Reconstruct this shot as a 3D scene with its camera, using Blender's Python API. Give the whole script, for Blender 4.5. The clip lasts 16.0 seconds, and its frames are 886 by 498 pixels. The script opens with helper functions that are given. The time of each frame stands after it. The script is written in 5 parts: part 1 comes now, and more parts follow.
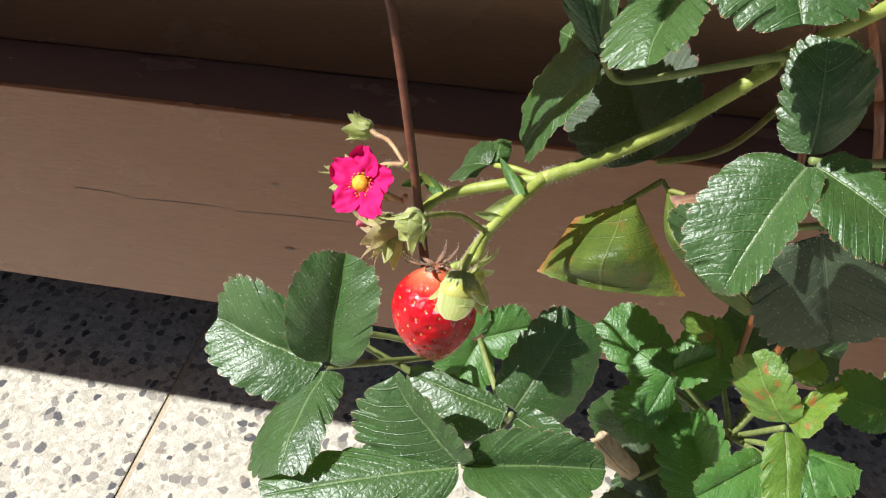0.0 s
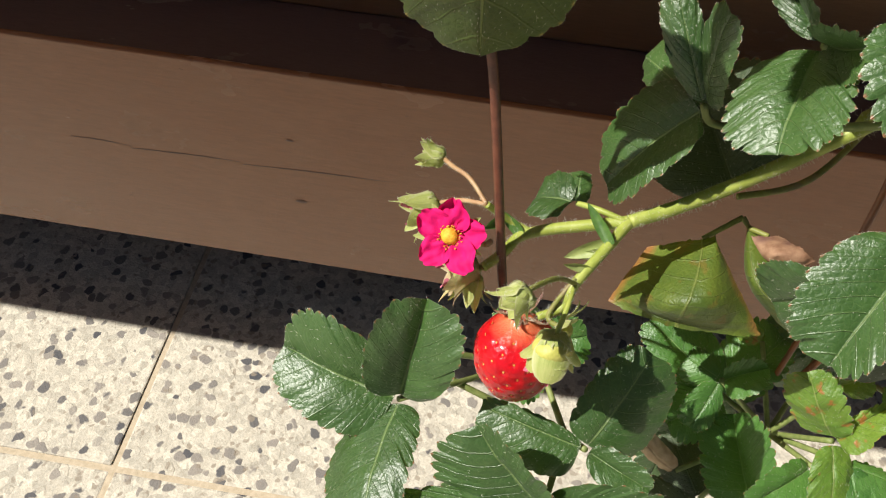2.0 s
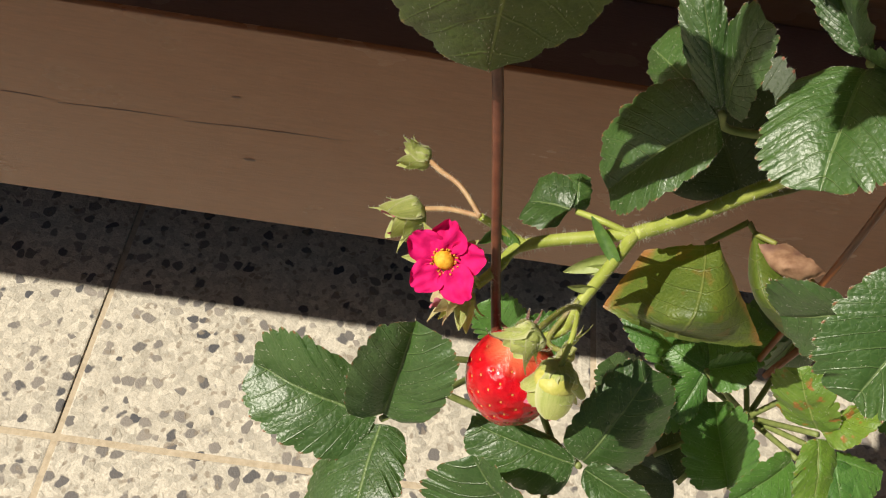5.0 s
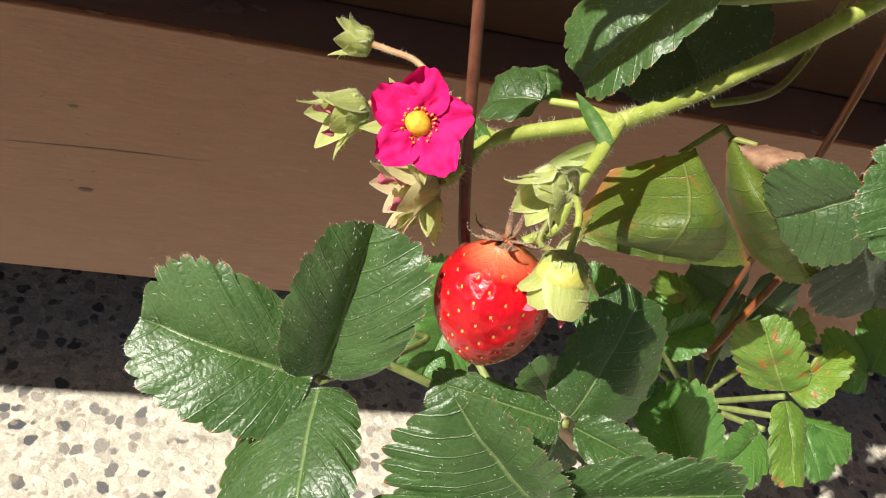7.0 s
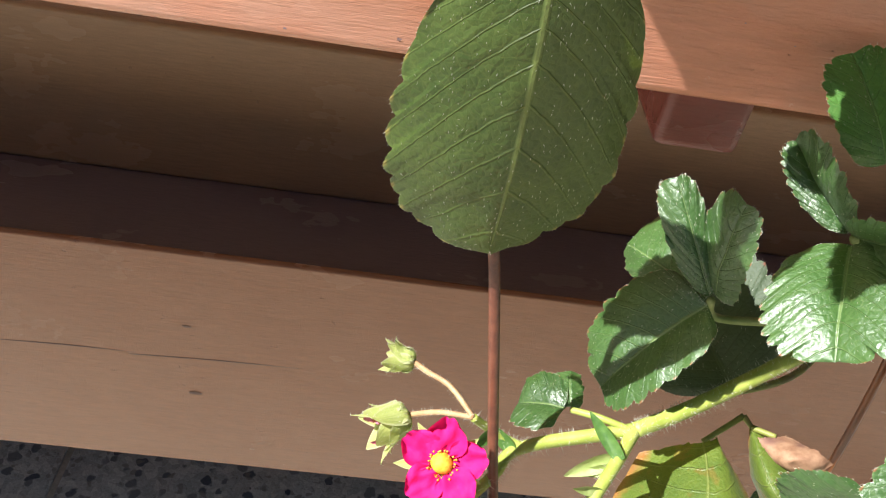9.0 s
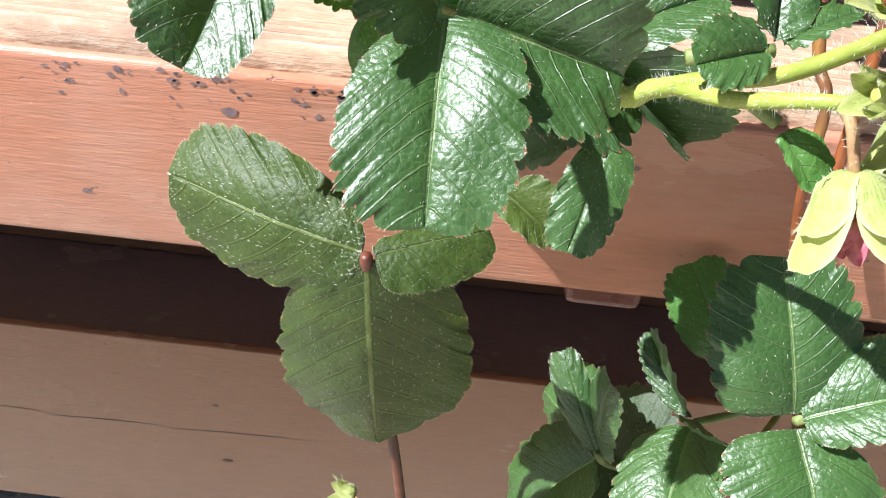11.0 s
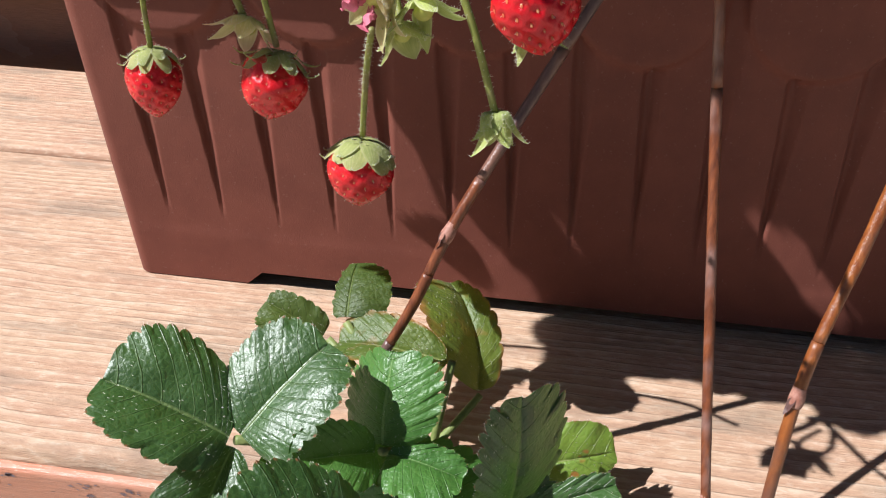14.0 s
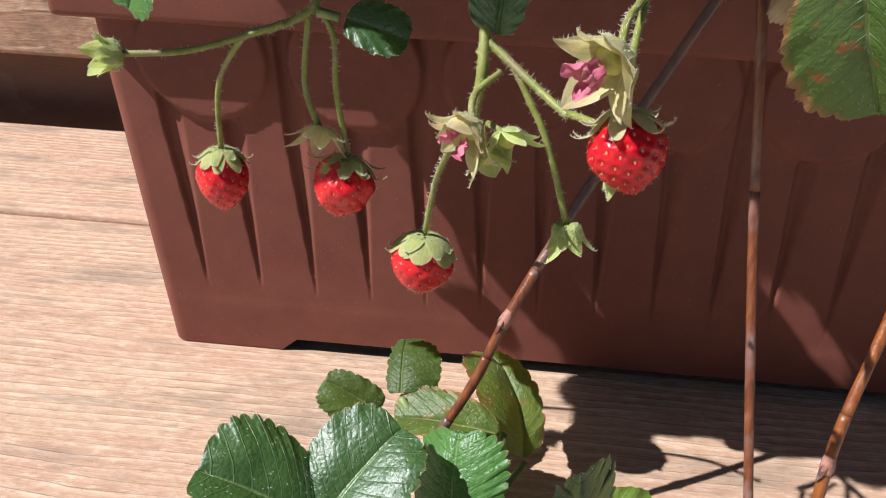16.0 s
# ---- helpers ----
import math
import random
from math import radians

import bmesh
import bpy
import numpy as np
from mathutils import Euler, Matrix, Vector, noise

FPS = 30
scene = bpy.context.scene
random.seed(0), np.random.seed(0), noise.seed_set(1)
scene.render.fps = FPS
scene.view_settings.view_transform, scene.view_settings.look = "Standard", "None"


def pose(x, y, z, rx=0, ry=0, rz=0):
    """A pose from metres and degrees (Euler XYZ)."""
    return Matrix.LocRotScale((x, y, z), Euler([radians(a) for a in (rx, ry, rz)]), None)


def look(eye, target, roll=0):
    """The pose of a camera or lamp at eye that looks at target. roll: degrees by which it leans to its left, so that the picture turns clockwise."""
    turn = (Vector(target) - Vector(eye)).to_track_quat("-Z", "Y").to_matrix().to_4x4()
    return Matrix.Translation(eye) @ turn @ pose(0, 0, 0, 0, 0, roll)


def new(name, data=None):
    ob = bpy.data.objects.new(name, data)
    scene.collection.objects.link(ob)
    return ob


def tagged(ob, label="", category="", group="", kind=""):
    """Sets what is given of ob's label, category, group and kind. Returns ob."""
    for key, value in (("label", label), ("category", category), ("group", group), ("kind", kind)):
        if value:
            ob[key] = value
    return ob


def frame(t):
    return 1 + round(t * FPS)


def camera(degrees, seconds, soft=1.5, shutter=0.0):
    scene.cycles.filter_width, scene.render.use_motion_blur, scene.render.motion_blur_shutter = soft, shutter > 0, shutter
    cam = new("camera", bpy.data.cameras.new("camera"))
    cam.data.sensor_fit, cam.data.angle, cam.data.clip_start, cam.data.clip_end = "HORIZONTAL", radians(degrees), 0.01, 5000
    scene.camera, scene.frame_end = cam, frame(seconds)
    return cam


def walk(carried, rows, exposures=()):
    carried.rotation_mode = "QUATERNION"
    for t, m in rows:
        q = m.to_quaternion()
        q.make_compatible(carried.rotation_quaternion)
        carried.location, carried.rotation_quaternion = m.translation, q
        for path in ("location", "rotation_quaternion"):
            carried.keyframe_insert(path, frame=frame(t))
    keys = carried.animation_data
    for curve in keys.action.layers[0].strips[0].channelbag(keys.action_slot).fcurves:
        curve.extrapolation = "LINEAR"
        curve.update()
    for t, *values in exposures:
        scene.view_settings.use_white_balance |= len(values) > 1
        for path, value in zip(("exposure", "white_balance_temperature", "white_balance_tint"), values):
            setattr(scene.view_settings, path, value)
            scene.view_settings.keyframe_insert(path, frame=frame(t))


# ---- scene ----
cam = camera(58.1, 16.0, soft=1.15)
PATH = [
    (0, (0.0614, 0.0840, 0.5049), (-0.1957, 1.5055, -0.8784), 0.48),
    (0.5, (0.0510, 0.0867, 0.5168), (-0.1766, 1.4790, -0.9009), 0.84),
    (1, (0.0370, 0.0931, 0.5245), (-0.1408, 1.4426, -0.9409), 2.56),
    (1.5, (0.0245, 0.1061, 0.5265), (-0.1353, 1.3813, -1.0059), 2.79),
    (2, (0.0174, 0.1176, 0.5321), (-0.1002, 1.3408, -1.0458), 4.50),
    (2.5, (0.0024, 0.1285, 0.5332), (-0.0694, 1.2584, -1.1155), 6.57),
    (3, (-0.0033, 0.1382, 0.5393), (-0.0607, 1.2248, -1.1387), 6.55),
    (3.5, (-0.0014, 0.1515, 0.5392), (-0.0410, 1.1513, -1.1925), 6.66),
    (4, (0.0025, 0.1587, 0.5392), (-0.0452, 1.1484, -1.1981), 5.90),
    (4.2, (0.0053, 0.1599, 0.5406), (-0.0412, 1.1452, -1.1992), 5.94),
    (6.3, (-0.0174, 0.1339, 0.4834), (0.3236, 1.4777, -0.9581), 17.71),
    (6.5, (-0.0172, 0.1346, 0.4755), (0.3435, 1.4982, -0.9424), 17.39),
    (7, (-0.0233, 0.1346, 0.4545), (0.4410, 1.4625, -0.9672), 20.67),
    (7.5, (-0.0285, 0.1428, 0.4598), (0.3110, 1.5783, -0.8908), 16.60),
    (8, (-0.0293, 0.1414, 0.4734), (0.2525, 1.6229, -0.8402), 15.28),
    (8.5, (-0.0243, 0.1446, 0.4904), (0.1839, 1.6763, -0.7786), 12.55),
    (8.7, (-0.0209, 0.1471, 0.4998), (0.1670, 1.6859, -0.7638), 11.95),
    (10.8, (0.0217, 0.1474, 0.5688), (-0.0144, 1.6741, -0.7226), 5.23),
    (11, (0.0228, 0.1500, 0.5768), (-0.0166, 1.6913, -0.6972), 5.45),
    (11.5, (0.0263, 0.1543, 0.5949), (-0.0369, 1.7213, -0.6464), 4.79),
    (12, (0.0340, 0.1660, 0.6099), (-0.0939, 1.7494, -0.6052), 3.86),
    (12.5, (0.0353, 0.1678, 0.6231), (-0.1213, 1.7958, -0.5280), 2.97),
    (13, (0.0411, 0.1749, 0.6446), (-0.1378, 1.8045, -0.5010), 2.38),
    (13.5, (0.0435, 0.1791, 0.6616), (-0.1495, 1.8194, -0.4664), 2.24),
    (14, (0.0425, 0.1791, 0.6703), (-0.1612, 1.8315, -0.4379), 1.91),
    (14.5, (0.0381, 0.1810, 0.6749), (-0.1513, 1.8437, -0.4204), 1.87),
    (15, (0.0248, 0.1841, 0.6782), (-0.1183, 1.8611, -0.4022), 2.32),
    (15.5, (0.0199, 0.1791, 0.6879), (-0.1266, 1.8585, -0.3883), 2.16),
    (16, (0.0183, 0.1720, 0.6923), (-0.1061, 1.8659, -0.3638), 2.50),
]
EXPOSURES = [
    (0.0, 0.85, 6000, 10), (1.0, 0.8, 5900, 10), (1.5, 0.72, 5950, 10), (2.0, 0.62, 6500, 10), (2.5, 0.57, 6950, 10), (3.0, 0.45, 7050, 10), (3.5, 0.26, 7200, 10), (4.2, 0.16, 7250, 10),
    (6.3, 0.88, 6400, 10), (7.0, 0.86, 6600, 10), (7.5, 0.76, 7000, 10), (8.0, 1.08, 6850, 10), (8.7, 1.5, 6300, 10), (10.8, 1.4, 5700, 10), (11.3, 1.2, 5800, 10),
    (12.0, 0.75, 6200, 10), (13.0, 0.8, 5900, 10), (16.0, 0.75, 5800, 10),
]
SUN, SKY = 4.8, 0.022
walk(cam, [(t, look(eye, target, roll)) for t, eye, target, roll in PATH], exposures=EXPOSURES)

# ---- light: a clear sky, the sun high on the left and a little in front ----
SUN_WAY = Vector((0.83, 0.255, -1.0)).normalized()
world = bpy.data.worlds.new("sky")
scene.world = world
world.use_nodes = True
wn = world.node_tree
sky = wn.nodes.new("ShaderNodeTexSky")
sky.sky_type, sky.sun_disc = "NISHITA", False
sky.sun_elevation = math.asin(-SUN_WAY.z)
sky.sun_rotation = math.atan2(-SUN_WAY.x, -SUN_WAY.y)
wn.links.new(sky.outputs[0], wn.nodes["Background"].inputs[0])
wn.nodes["Background"].inputs[1].default_value = SKY
sun_data = bpy.data.lights.new("sun", "SUN")
sun_data.energy, sun_data.angle, sun_data.color = SUN, radians(0.55), (1.0, 0.95, 0.87)
sun = new("sun", sun_data)
sun.matrix_world = look((0, 0, 3), Vector((0, 0, 3)) + SUN_WAY)


# ---- materials ----
class Nodes:
    """A material's node tree, with short ways to add and join nodes."""

    def __init__(self, name):
        self.mat = bpy.data.materials.new(name)
        self.mat.use_nodes = True
        self.tree = self.mat.node_tree
        self.bsdf = self.tree.nodes["Principled BSDF"]
        self.out = self.tree.nodes["Material Output"]

    def add(self, kind, **inputs):
        node = self.tree.nodes.new(kind)
        for key, value in inputs.items():
            self.put(node, key.replace("_", " "), value)
        return node

    def put(self, node, key, value):
        socket = node.inputs[int(key[1:])] if key[0] == "i" and key[1:].isdigit() else node.inputs[key]
        if isinstance(value, bpy.types.NodeSocket):
            self.tree.links.new(value, socket)
        else:
            socket.default_value = value

    def math(self, op, a, b=0.0, c=0.0):
        n = self.add("ShaderNodeMath", i0=a, i1=b, i2=c)
        n.operation = op
        return n.outputs[0]

    def mix(self, f, a, b, how="MIX"):
        n = self.tree.nodes.new("ShaderNodeMix")
        n.data_type, n.blend_type = "RGBA", how
        self.put(n, "i0", f)
        self.put(n, "i6", a)
        self.put(n, "i7", b)
        return n.outputs[2]

    def ramp(self, f, a, b):
        n = self.add("ShaderNodeMapRange", i0=f, i1=a, i2=b)
        n.clamp = True
        return n.outputs[0]

    def world(self, stretch=(1, 1, 1)):
        g = self.add("ShaderNodeNewGeometry").outputs["Position"]
        return self.add("ShaderNodeMapping", Vector=g, Scale=stretch).outputs[0]

    def noise(self, vector, scale, detail=4.0, rough=0.6, out=0):
        return self.add("ShaderNodeTexNoise", Vector=vector, Scale=scale, Detail=detail, Roughness=rough).outputs[out]

    def voronoi(self, vector, scale, feature="F1", out=0, rand=1.0):
        n = self.add("ShaderNodeTexVoronoi", Vector=vector, Scale=scale, Randomness=rand)
        n.feature = feature
        return n.outputs[out]

    def bump(self, height, distance, strength=1.0, normal=None):
        n = self.add("ShaderNodeBump", Height=height, Distance=distance, Strength=strength)
        if normal is not None:
            self.put(n, "Normal", normal)
        return n.outputs[0]

    def set(self, **inputs):
        for key, value in inputs.items():
            self.put(self.bsdf, key.replace("_", " "), value)
        return self.mat


def rgb(r, g, b):
    return (r, g, b, 1.0)


def leaf_material(name, dark, light, vein, gloss, thin=0.22, spots=0.0, edge=(0.30, 0.07, 0.04), fuzz=0.0, shine=0.55, border=None):
    """Leaf: U runs along the leaflet, V from midrib to edge; side veins lie at the middle of each tooth."""
    n = Nodes(name)
    uv = n.add("ShaderNodeTexCoord").outputs["UV"]
    sep = n.add("ShaderNodeSeparateXYZ", Vector=uv)
    u, v = sep.outputs[0], sep.outputs[1]
    where = n.world()
    wander = n.math("MULTIPLY", n.math("SUBTRACT", n.noise(where, 240.0, 2.0), 0.5), 0.16)
    phase = n.math("FRACT", n.math("ADD", n.math("MULTIPLY", u, 10.0), wander))
    away = n.math("ABSOLUTE", n.math("SUBTRACT", phase, 0.5))
    side = n.math("SUBTRACT", 1.0, n.ramp(away, 0.012, 0.05))
    mid = n.math("SUBTRACT", 1.0, n.ramp(v, 0.012, 0.035))
    fade = n.math("SUBTRACT", 1.0, n.math("MULTIPLY", v, 0.75))
    veins = n.math("MAXIMUM", n.math("MULTIPLY", side, fade), mid)
    own = n.add("ShaderNodeObjectInfo").outputs["Random"]
    broad = n.noise(where, 80.0, 3.0)
    fine = n.noise(where, 620.0, 3.0)
    rough = n.noise(where, 1000.0, 3.0, 0.6)
    f = n.ramp(n.math("ADD", n.math("MULTIPLY", broad, 0.75), n.math("MULTIPLY", own, 0.40)), 0.25, 0.85)
    col = n.mix(f, rgb(*dark), rgb(*light))
    col = n.mix(n.math("MULTIPLY", n.ramp(fine, 0.40, 0.8), 0.22), col, rgb(light[0] * 1.5, light[1] * 1.3, light[2] * 1.3))
    cell = n.voronoi(where, 520.0, "DISTANCE_TO_EDGE")
    fork = n.math("SUBTRACT", 1.0, n.ramp(cell, 0.0, 0.05))
    col = n.mix(n.math("MULTIPLY", fork, 0.16), col, rgb(*vein))
    col = n.mix(n.math("MULTIPLY", veins, 0.24), col, rgb(*vein))
    col = n.mix(n.math("MULTIPLY", mid, 0.50), col, rgb(*vein))
    if spots:
        s = n.ramp(n.noise(where, 170.0, 2.0), 0.60, 0.66)
        col = n.mix(n.math("MULTIPLY", s, spots), col, rgb(0.36, 0.10, 0.03))
    tip = n.math("MULTIPLY", n.ramp(v, 0.962, 0.985), n.math("SUBTRACT", 1.0, n.ramp(away, 0.05, 0.13)))
    col = n.mix(n.math("MULTIPLY", tip, 0.85), col, rgb(*edge))
    rim = n.ramp(v, 0.980, 1.0)
    col = n.mix(n.math("MULTIPLY", rim, 0.30), col, rgb(*vein))
    if border:
        ragged = n.math("ADD", v, n.math("MULTIPLY", n.math("SUBTRACT", broad, 0.5), 0.35))
        col = n.mix(n.ramp(ragged, 0.86, 0.99), col, rgb(*border))
        col = n.mix(n.math("MULTIPLY", n.ramp(n.noise(where, 45.0, 3.0), 0.50, 0.66), 0.55), col, rgb(*dark))
    h = n.math("ADD", n.math("MULTIPLY", veins, -0.55), n.math("ADD", n.math("MULTIPLY", rough, 0.38), n.math("MULTIPLY", fine, 0.22)))
    h = n.math("ADD", h, n.math("MULTIPLY", n.ramp(cell, 0.0, 0.32), 0.16))
    b1 = n.bump(h, 0.0006, 0.8)
    n.set(Base_Color=col, Roughness=n.math("ADD", gloss, n.math("MULTIPLY", fine, 0.12)), Normal=b1, Specular_IOR_Level=shine)
    if fuzz:
        n.set(Sheen_Weight=fuzz, Sheen_Roughness=0.4)
    tr = n.add("ShaderNodeBsdfTranslucent", Color=n.mix(0.5, col, rgb(light[0] * 3.0, light[1] * 2.6, light[2] * 0.8)), Normal=b1)
    both = n.add("ShaderNodeMixShader", i0=thin, i1=n.bsdf.outputs[0], i2=tr.outputs[0])
    n.tree.links.new(both.outputs[0], n.out.inputs[0])
    return n.mat


def plain_green(name, a, b, rough=0.5, scale=300.0, thin=0.15, third=None):
    """Stems, sepals and bracts: two colours blended in patches, a little translucent."""
    n = Nodes(name)
    where = n.world()
    f = n.ramp(n.noise(where, scale, 4.0), 0.35, 0.65)
    col = n.mix(f, rgb(*a), rgb(*b))
    if third:
        col = n.mix(n.ramp(n.noise(where, scale * 0.3, 2.0), 0.52, 0.66), col, rgb(*third))
    h = n.noise(where, 1500.0, 3.0)
    n.set(Base_Color=col, Roughness=rough, Normal=n.bump(h, 0.0002, 0.6))
    tr = n.add("ShaderNodeBsdfTranslucent", Color=col)
    both = n.add("ShaderNodeMixShader", i0=thin, i1=n.bsdf.outputs[0], i2=tr.outputs[0])
    n.tree.links.new(both.outputs[0], n.out.inputs[0])
    return n.mat


def sepal_material(name, a, b, tip, rim):
    """Sepals: U runs from base to tip, V across; fine lengthwise nerves, paler rim, darker or pinkish tip."""
    n = Nodes(name)
    sep = n.add("ShaderNodeSeparateXYZ", Vector=n.add("ShaderNodeTexCoord").outputs["UV"])
    u, v = sep.outputs[0], sep.outputs[1]
    own = n.add("ShaderNodeObjectInfo").outputs["Random"]
    where = n.world()
    lines = n.noise(n.add("ShaderNodeCombineXYZ", X=n.math("MULTIPLY", u, 1.2), Y=n.math("MULTIPLY", v, 7.0), Z=n.math("MULTIPLY", own, 40.0)).outputs[0], 1.6, 3.0)
    patch = n.noise(where, 420.0, 3.0)
    f = n.ramp(n.math("ADD", n.math("MULTIPLY", lines, 0.6), n.math("MULTIPLY", patch, 0.4)), 0.35, 0.65)
    col = n.mix(f, rgb(*a), rgb(*b))
    col = n.mix(n.math("MULTIPLY", n.ramp(u, 0.35, 0.95), n.math("ADD", 0.15, n.math("MULTIPLY", own, 0.75))), col, rgb(*tip))
    col = n.mix(n.math("MULTIPLY", n.ramp(n.math("ABSOLUTE", v), 0.72, 1.0), 0.7), col, rgb(*rim))
    n.set(Base_Color=col, Roughness=0.6, Normal=n.bump(n.math("ADD", lines, n.noise(where, 1500.0, 2.0)), 0.0003, 0.5), Sheen_Weight=0.15)
    tr = n.add("ShaderNodeBsdfTranslucent", Color=col)
    both = n.add("ShaderNodeMixShader", i0=0.45, i1=n.bsdf.outputs[0], i2=tr.outputs[0])
    n.tree.links.new(both.outputs[0], n.out.inputs[0])
    return n.mat


def painted_wood(name, base, worn, wear):
    """Thin red-brown paint over pine: long grain along x, rubbed patches, small chips."""
    n = Nodes(name)
    grain = n.noise(n.world((6, 60, 60)), 14.0, 5.0, 0.65)
    blot = n.noise(n.world((0.5, 1, 1)), 22.0, 4.0)
    fine = n.noise(n.world((20, 300, 300)), 6.0, 4.0)
    chip = n.ramp(n.noise(n.world((1, 1.6, 1.6)), 130.0, 3.0, 0.7), 0.70, 0.73)
    dots = n.ramp(n.noise(n.world(), 420.0, 2.0), 0.72, 0.76)
    col = n.mix(n.ramp(grain, 0.3, 0.75), rgb(*base), rgb(base[0] * 1.25, base[1] * 1.22, base[2] * 1.2))
    col = n.mix(n.math("MULTIPLY", n.ramp(blot, 0.45, 0.75), wear), col, rgb(*worn))
    col = n.mix(n.math("MULTIPLY", dots, 0.35), col, rgb(*worn))
    col = n.mix(n.math("MULTIPLY", chip, 0.7 * wear), col, rgb(0.10, 0.085, 0.09))
    h = n.math("ADD", n.math("MULTIPLY", grain, 0.6), n.math("ADD", n.math("MULTIPLY", fine, 0.4), n.math("MULTIPLY", chip, -0.8)))
    return n.set(Base_Color=col, Roughness=n.ramp(blot, 0.0, 2.2), Normal=n.bump(h, 0.0009, 0.55), Specular_IOR_Level=0.35)


def weathered_wood(name):
    """Seat top: bleached softwood with raised late-wood lines along x, remains of pinkish stain, grey blots."""
    n = Nodes(name)
    drift = n.math("MULTIPLY", n.math("SUBTRACT", n.noise(n.world((2.0, 9, 9)), 3.0, 2.0), 0.5), 0.016)
    fray = n.math("MULTIPLY", n.math("SUBTRACT", n.noise(n.world((0.25, 1, 1)), 190.0, 3.0, 0.7), 0.5), 0.0016)
    across = n.math("ADD", n.add("ShaderNodeSeparateXYZ", Vector=n.world()).outputs[1], n.math("ADD", drift, fray))
    ring = n.math("FRACT", n.math("MULTIPLY", across, 205.0))
    ridge = n.math("MULTIPLY", n.ramp(ring, 0.45, 0.9), n.math("SUBTRACT", 1.0, n.ramp(ring, 0.92, 1.0)))
    worn = n.ramp(n.noise(n.world((0.35, 1.2, 1)), 60.0, 4.0, 0.65), 0.32, 0.62)
    ridge = n.math("MULTIPLY", ridge, worn)
    streak = n.noise(n.world((9, 330, 150)), 3.0, 5.0, 0.72)
    flake = n.noise(n.world((0.45, 1.3, 1)), 340.0, 4.0, 0.7)
    blot = n.noise(n.world((0.5, 1.6, 1)), 18.0, 5.0, 0.65)
    stain = n.noise(n.world((1.1, 4.0, 1)), 10.0, 5.0, 0.65)
    col = n.mix(n.ramp(streak, 0.3, 0.7), rgb(0.42, 0.255, 0.165), rgb(0.55, 0.37, 0.25))
    col = n.mix(n.math("MULTIPLY", n.ramp(blot, 0.46, 0.72), 0.6), col, rgb(0.40, 0.205, 0.135))
    col = n.mix(n.math("MULTIPLY", ridge, 0.5), col, rgb(0.68, 0.53, 0.40))
    col = n.mix(n.math("MULTIPLY", n.ramp(flake, 0.52, 0.70), 0.48), col, rgb(0.70, 0.58, 0.46))
    col = n.mix(n.math("MULTIPLY", n.ramp(flake, 0.47, 0.30), 0.55), col, rgb(0.28, 0.16, 0.11))
    col = n.mix(n.math("MULTIPLY", n.ramp(stain, 0.52, 0.66), 0.65), col, rgb(0.21, 0.165, 0.125))
    h = n.math("ADD", n.math("MULTIPLY", ridge, 0.55), n.math("ADD", n.math("MULTIPLY", streak, 0.5), n.math("MULTIPLY", flake, 0.55)))
    return n.set(Base_Color=col, Roughness=0.72, Normal=n.bump(h, 0.0016, 0.60), Specular_IOR_Level=0.3)


def terrazzo(name):
    """Exposed-aggregate paving: dark and pale stones in a cream cement."""
    n = Nodes(name)
    where = n.world()
    warp = n.add("ShaderNodeVectorMath", i0=n.noise(where, 90.0, 2.0, 0.5, 1), i1=(0.012, 0.012, 0.012), i2=where)
    warp.operation = "MULTIPLY_ADD"
    cell = n.voronoi(warp.outputs[0], 92.0, "F1", 1)
    dist = n.voronoi(warp.outputs[0], 92.0, "F1", 0)
    tone = n.add("ShaderNodeSeparateColor", Color=cell).outputs[0]
    tone2 = n.add("ShaderNodeSeparateColor", Color=cell).outputs[1]
    small = n.voronoi(where, 190.0, "F1", 1)
    stone = n.math("SUBTRACT", 1.0, n.ramp(dist, 0.36, 0.46))
    grit = n.noise(where, 500.0, 4.0)
    col = n.mix(n.ramp(grit, 0.3, 0.7), rgb(0.50, 0.455, 0.36), rgb(0.68, 0.635, 0.53))
    pale = n.mix(0.35, col, n.add("ShaderNodeSeparateColor", Color=small).outputs[0], "MULTIPLY")
    dark = n.mix(n.ramp(tone2, 0.0, 1.0), rgb(0.060, 0.062, 0.070), rgb(0.30, 0.27, 0.23))
    col = n.mix(n.math("MULTIPLY", stone, n.ramp(tone, 0.48, 0.52)), pale, dark)
    fine = n.voronoi(warp.outputs[0], 150.0, "F1", 1)
    tone3 = n.add("ShaderNodeSeparateColor", Color=fine).outputs[2]
    near = n.math("SUBTRACT", 1.0, n.ramp(n.voronoi(warp.outputs[0], 150.0, "F1", 0), 0.30, 0.45))
    col = n.mix(n.math("MULTIPLY", near, n.math("MULTIPLY", n.ramp(tone3, 0.55, 0.75), 0.75)), col, rgb(0.24, 0.20, 0.15))
    h = n.math("ADD", n.math("MULTIPLY", stone, 0.5), grit)
    return n.set(Base_Color=col, Roughness=0.75, Normal=n.bump(h, 0.0012, 0.5))


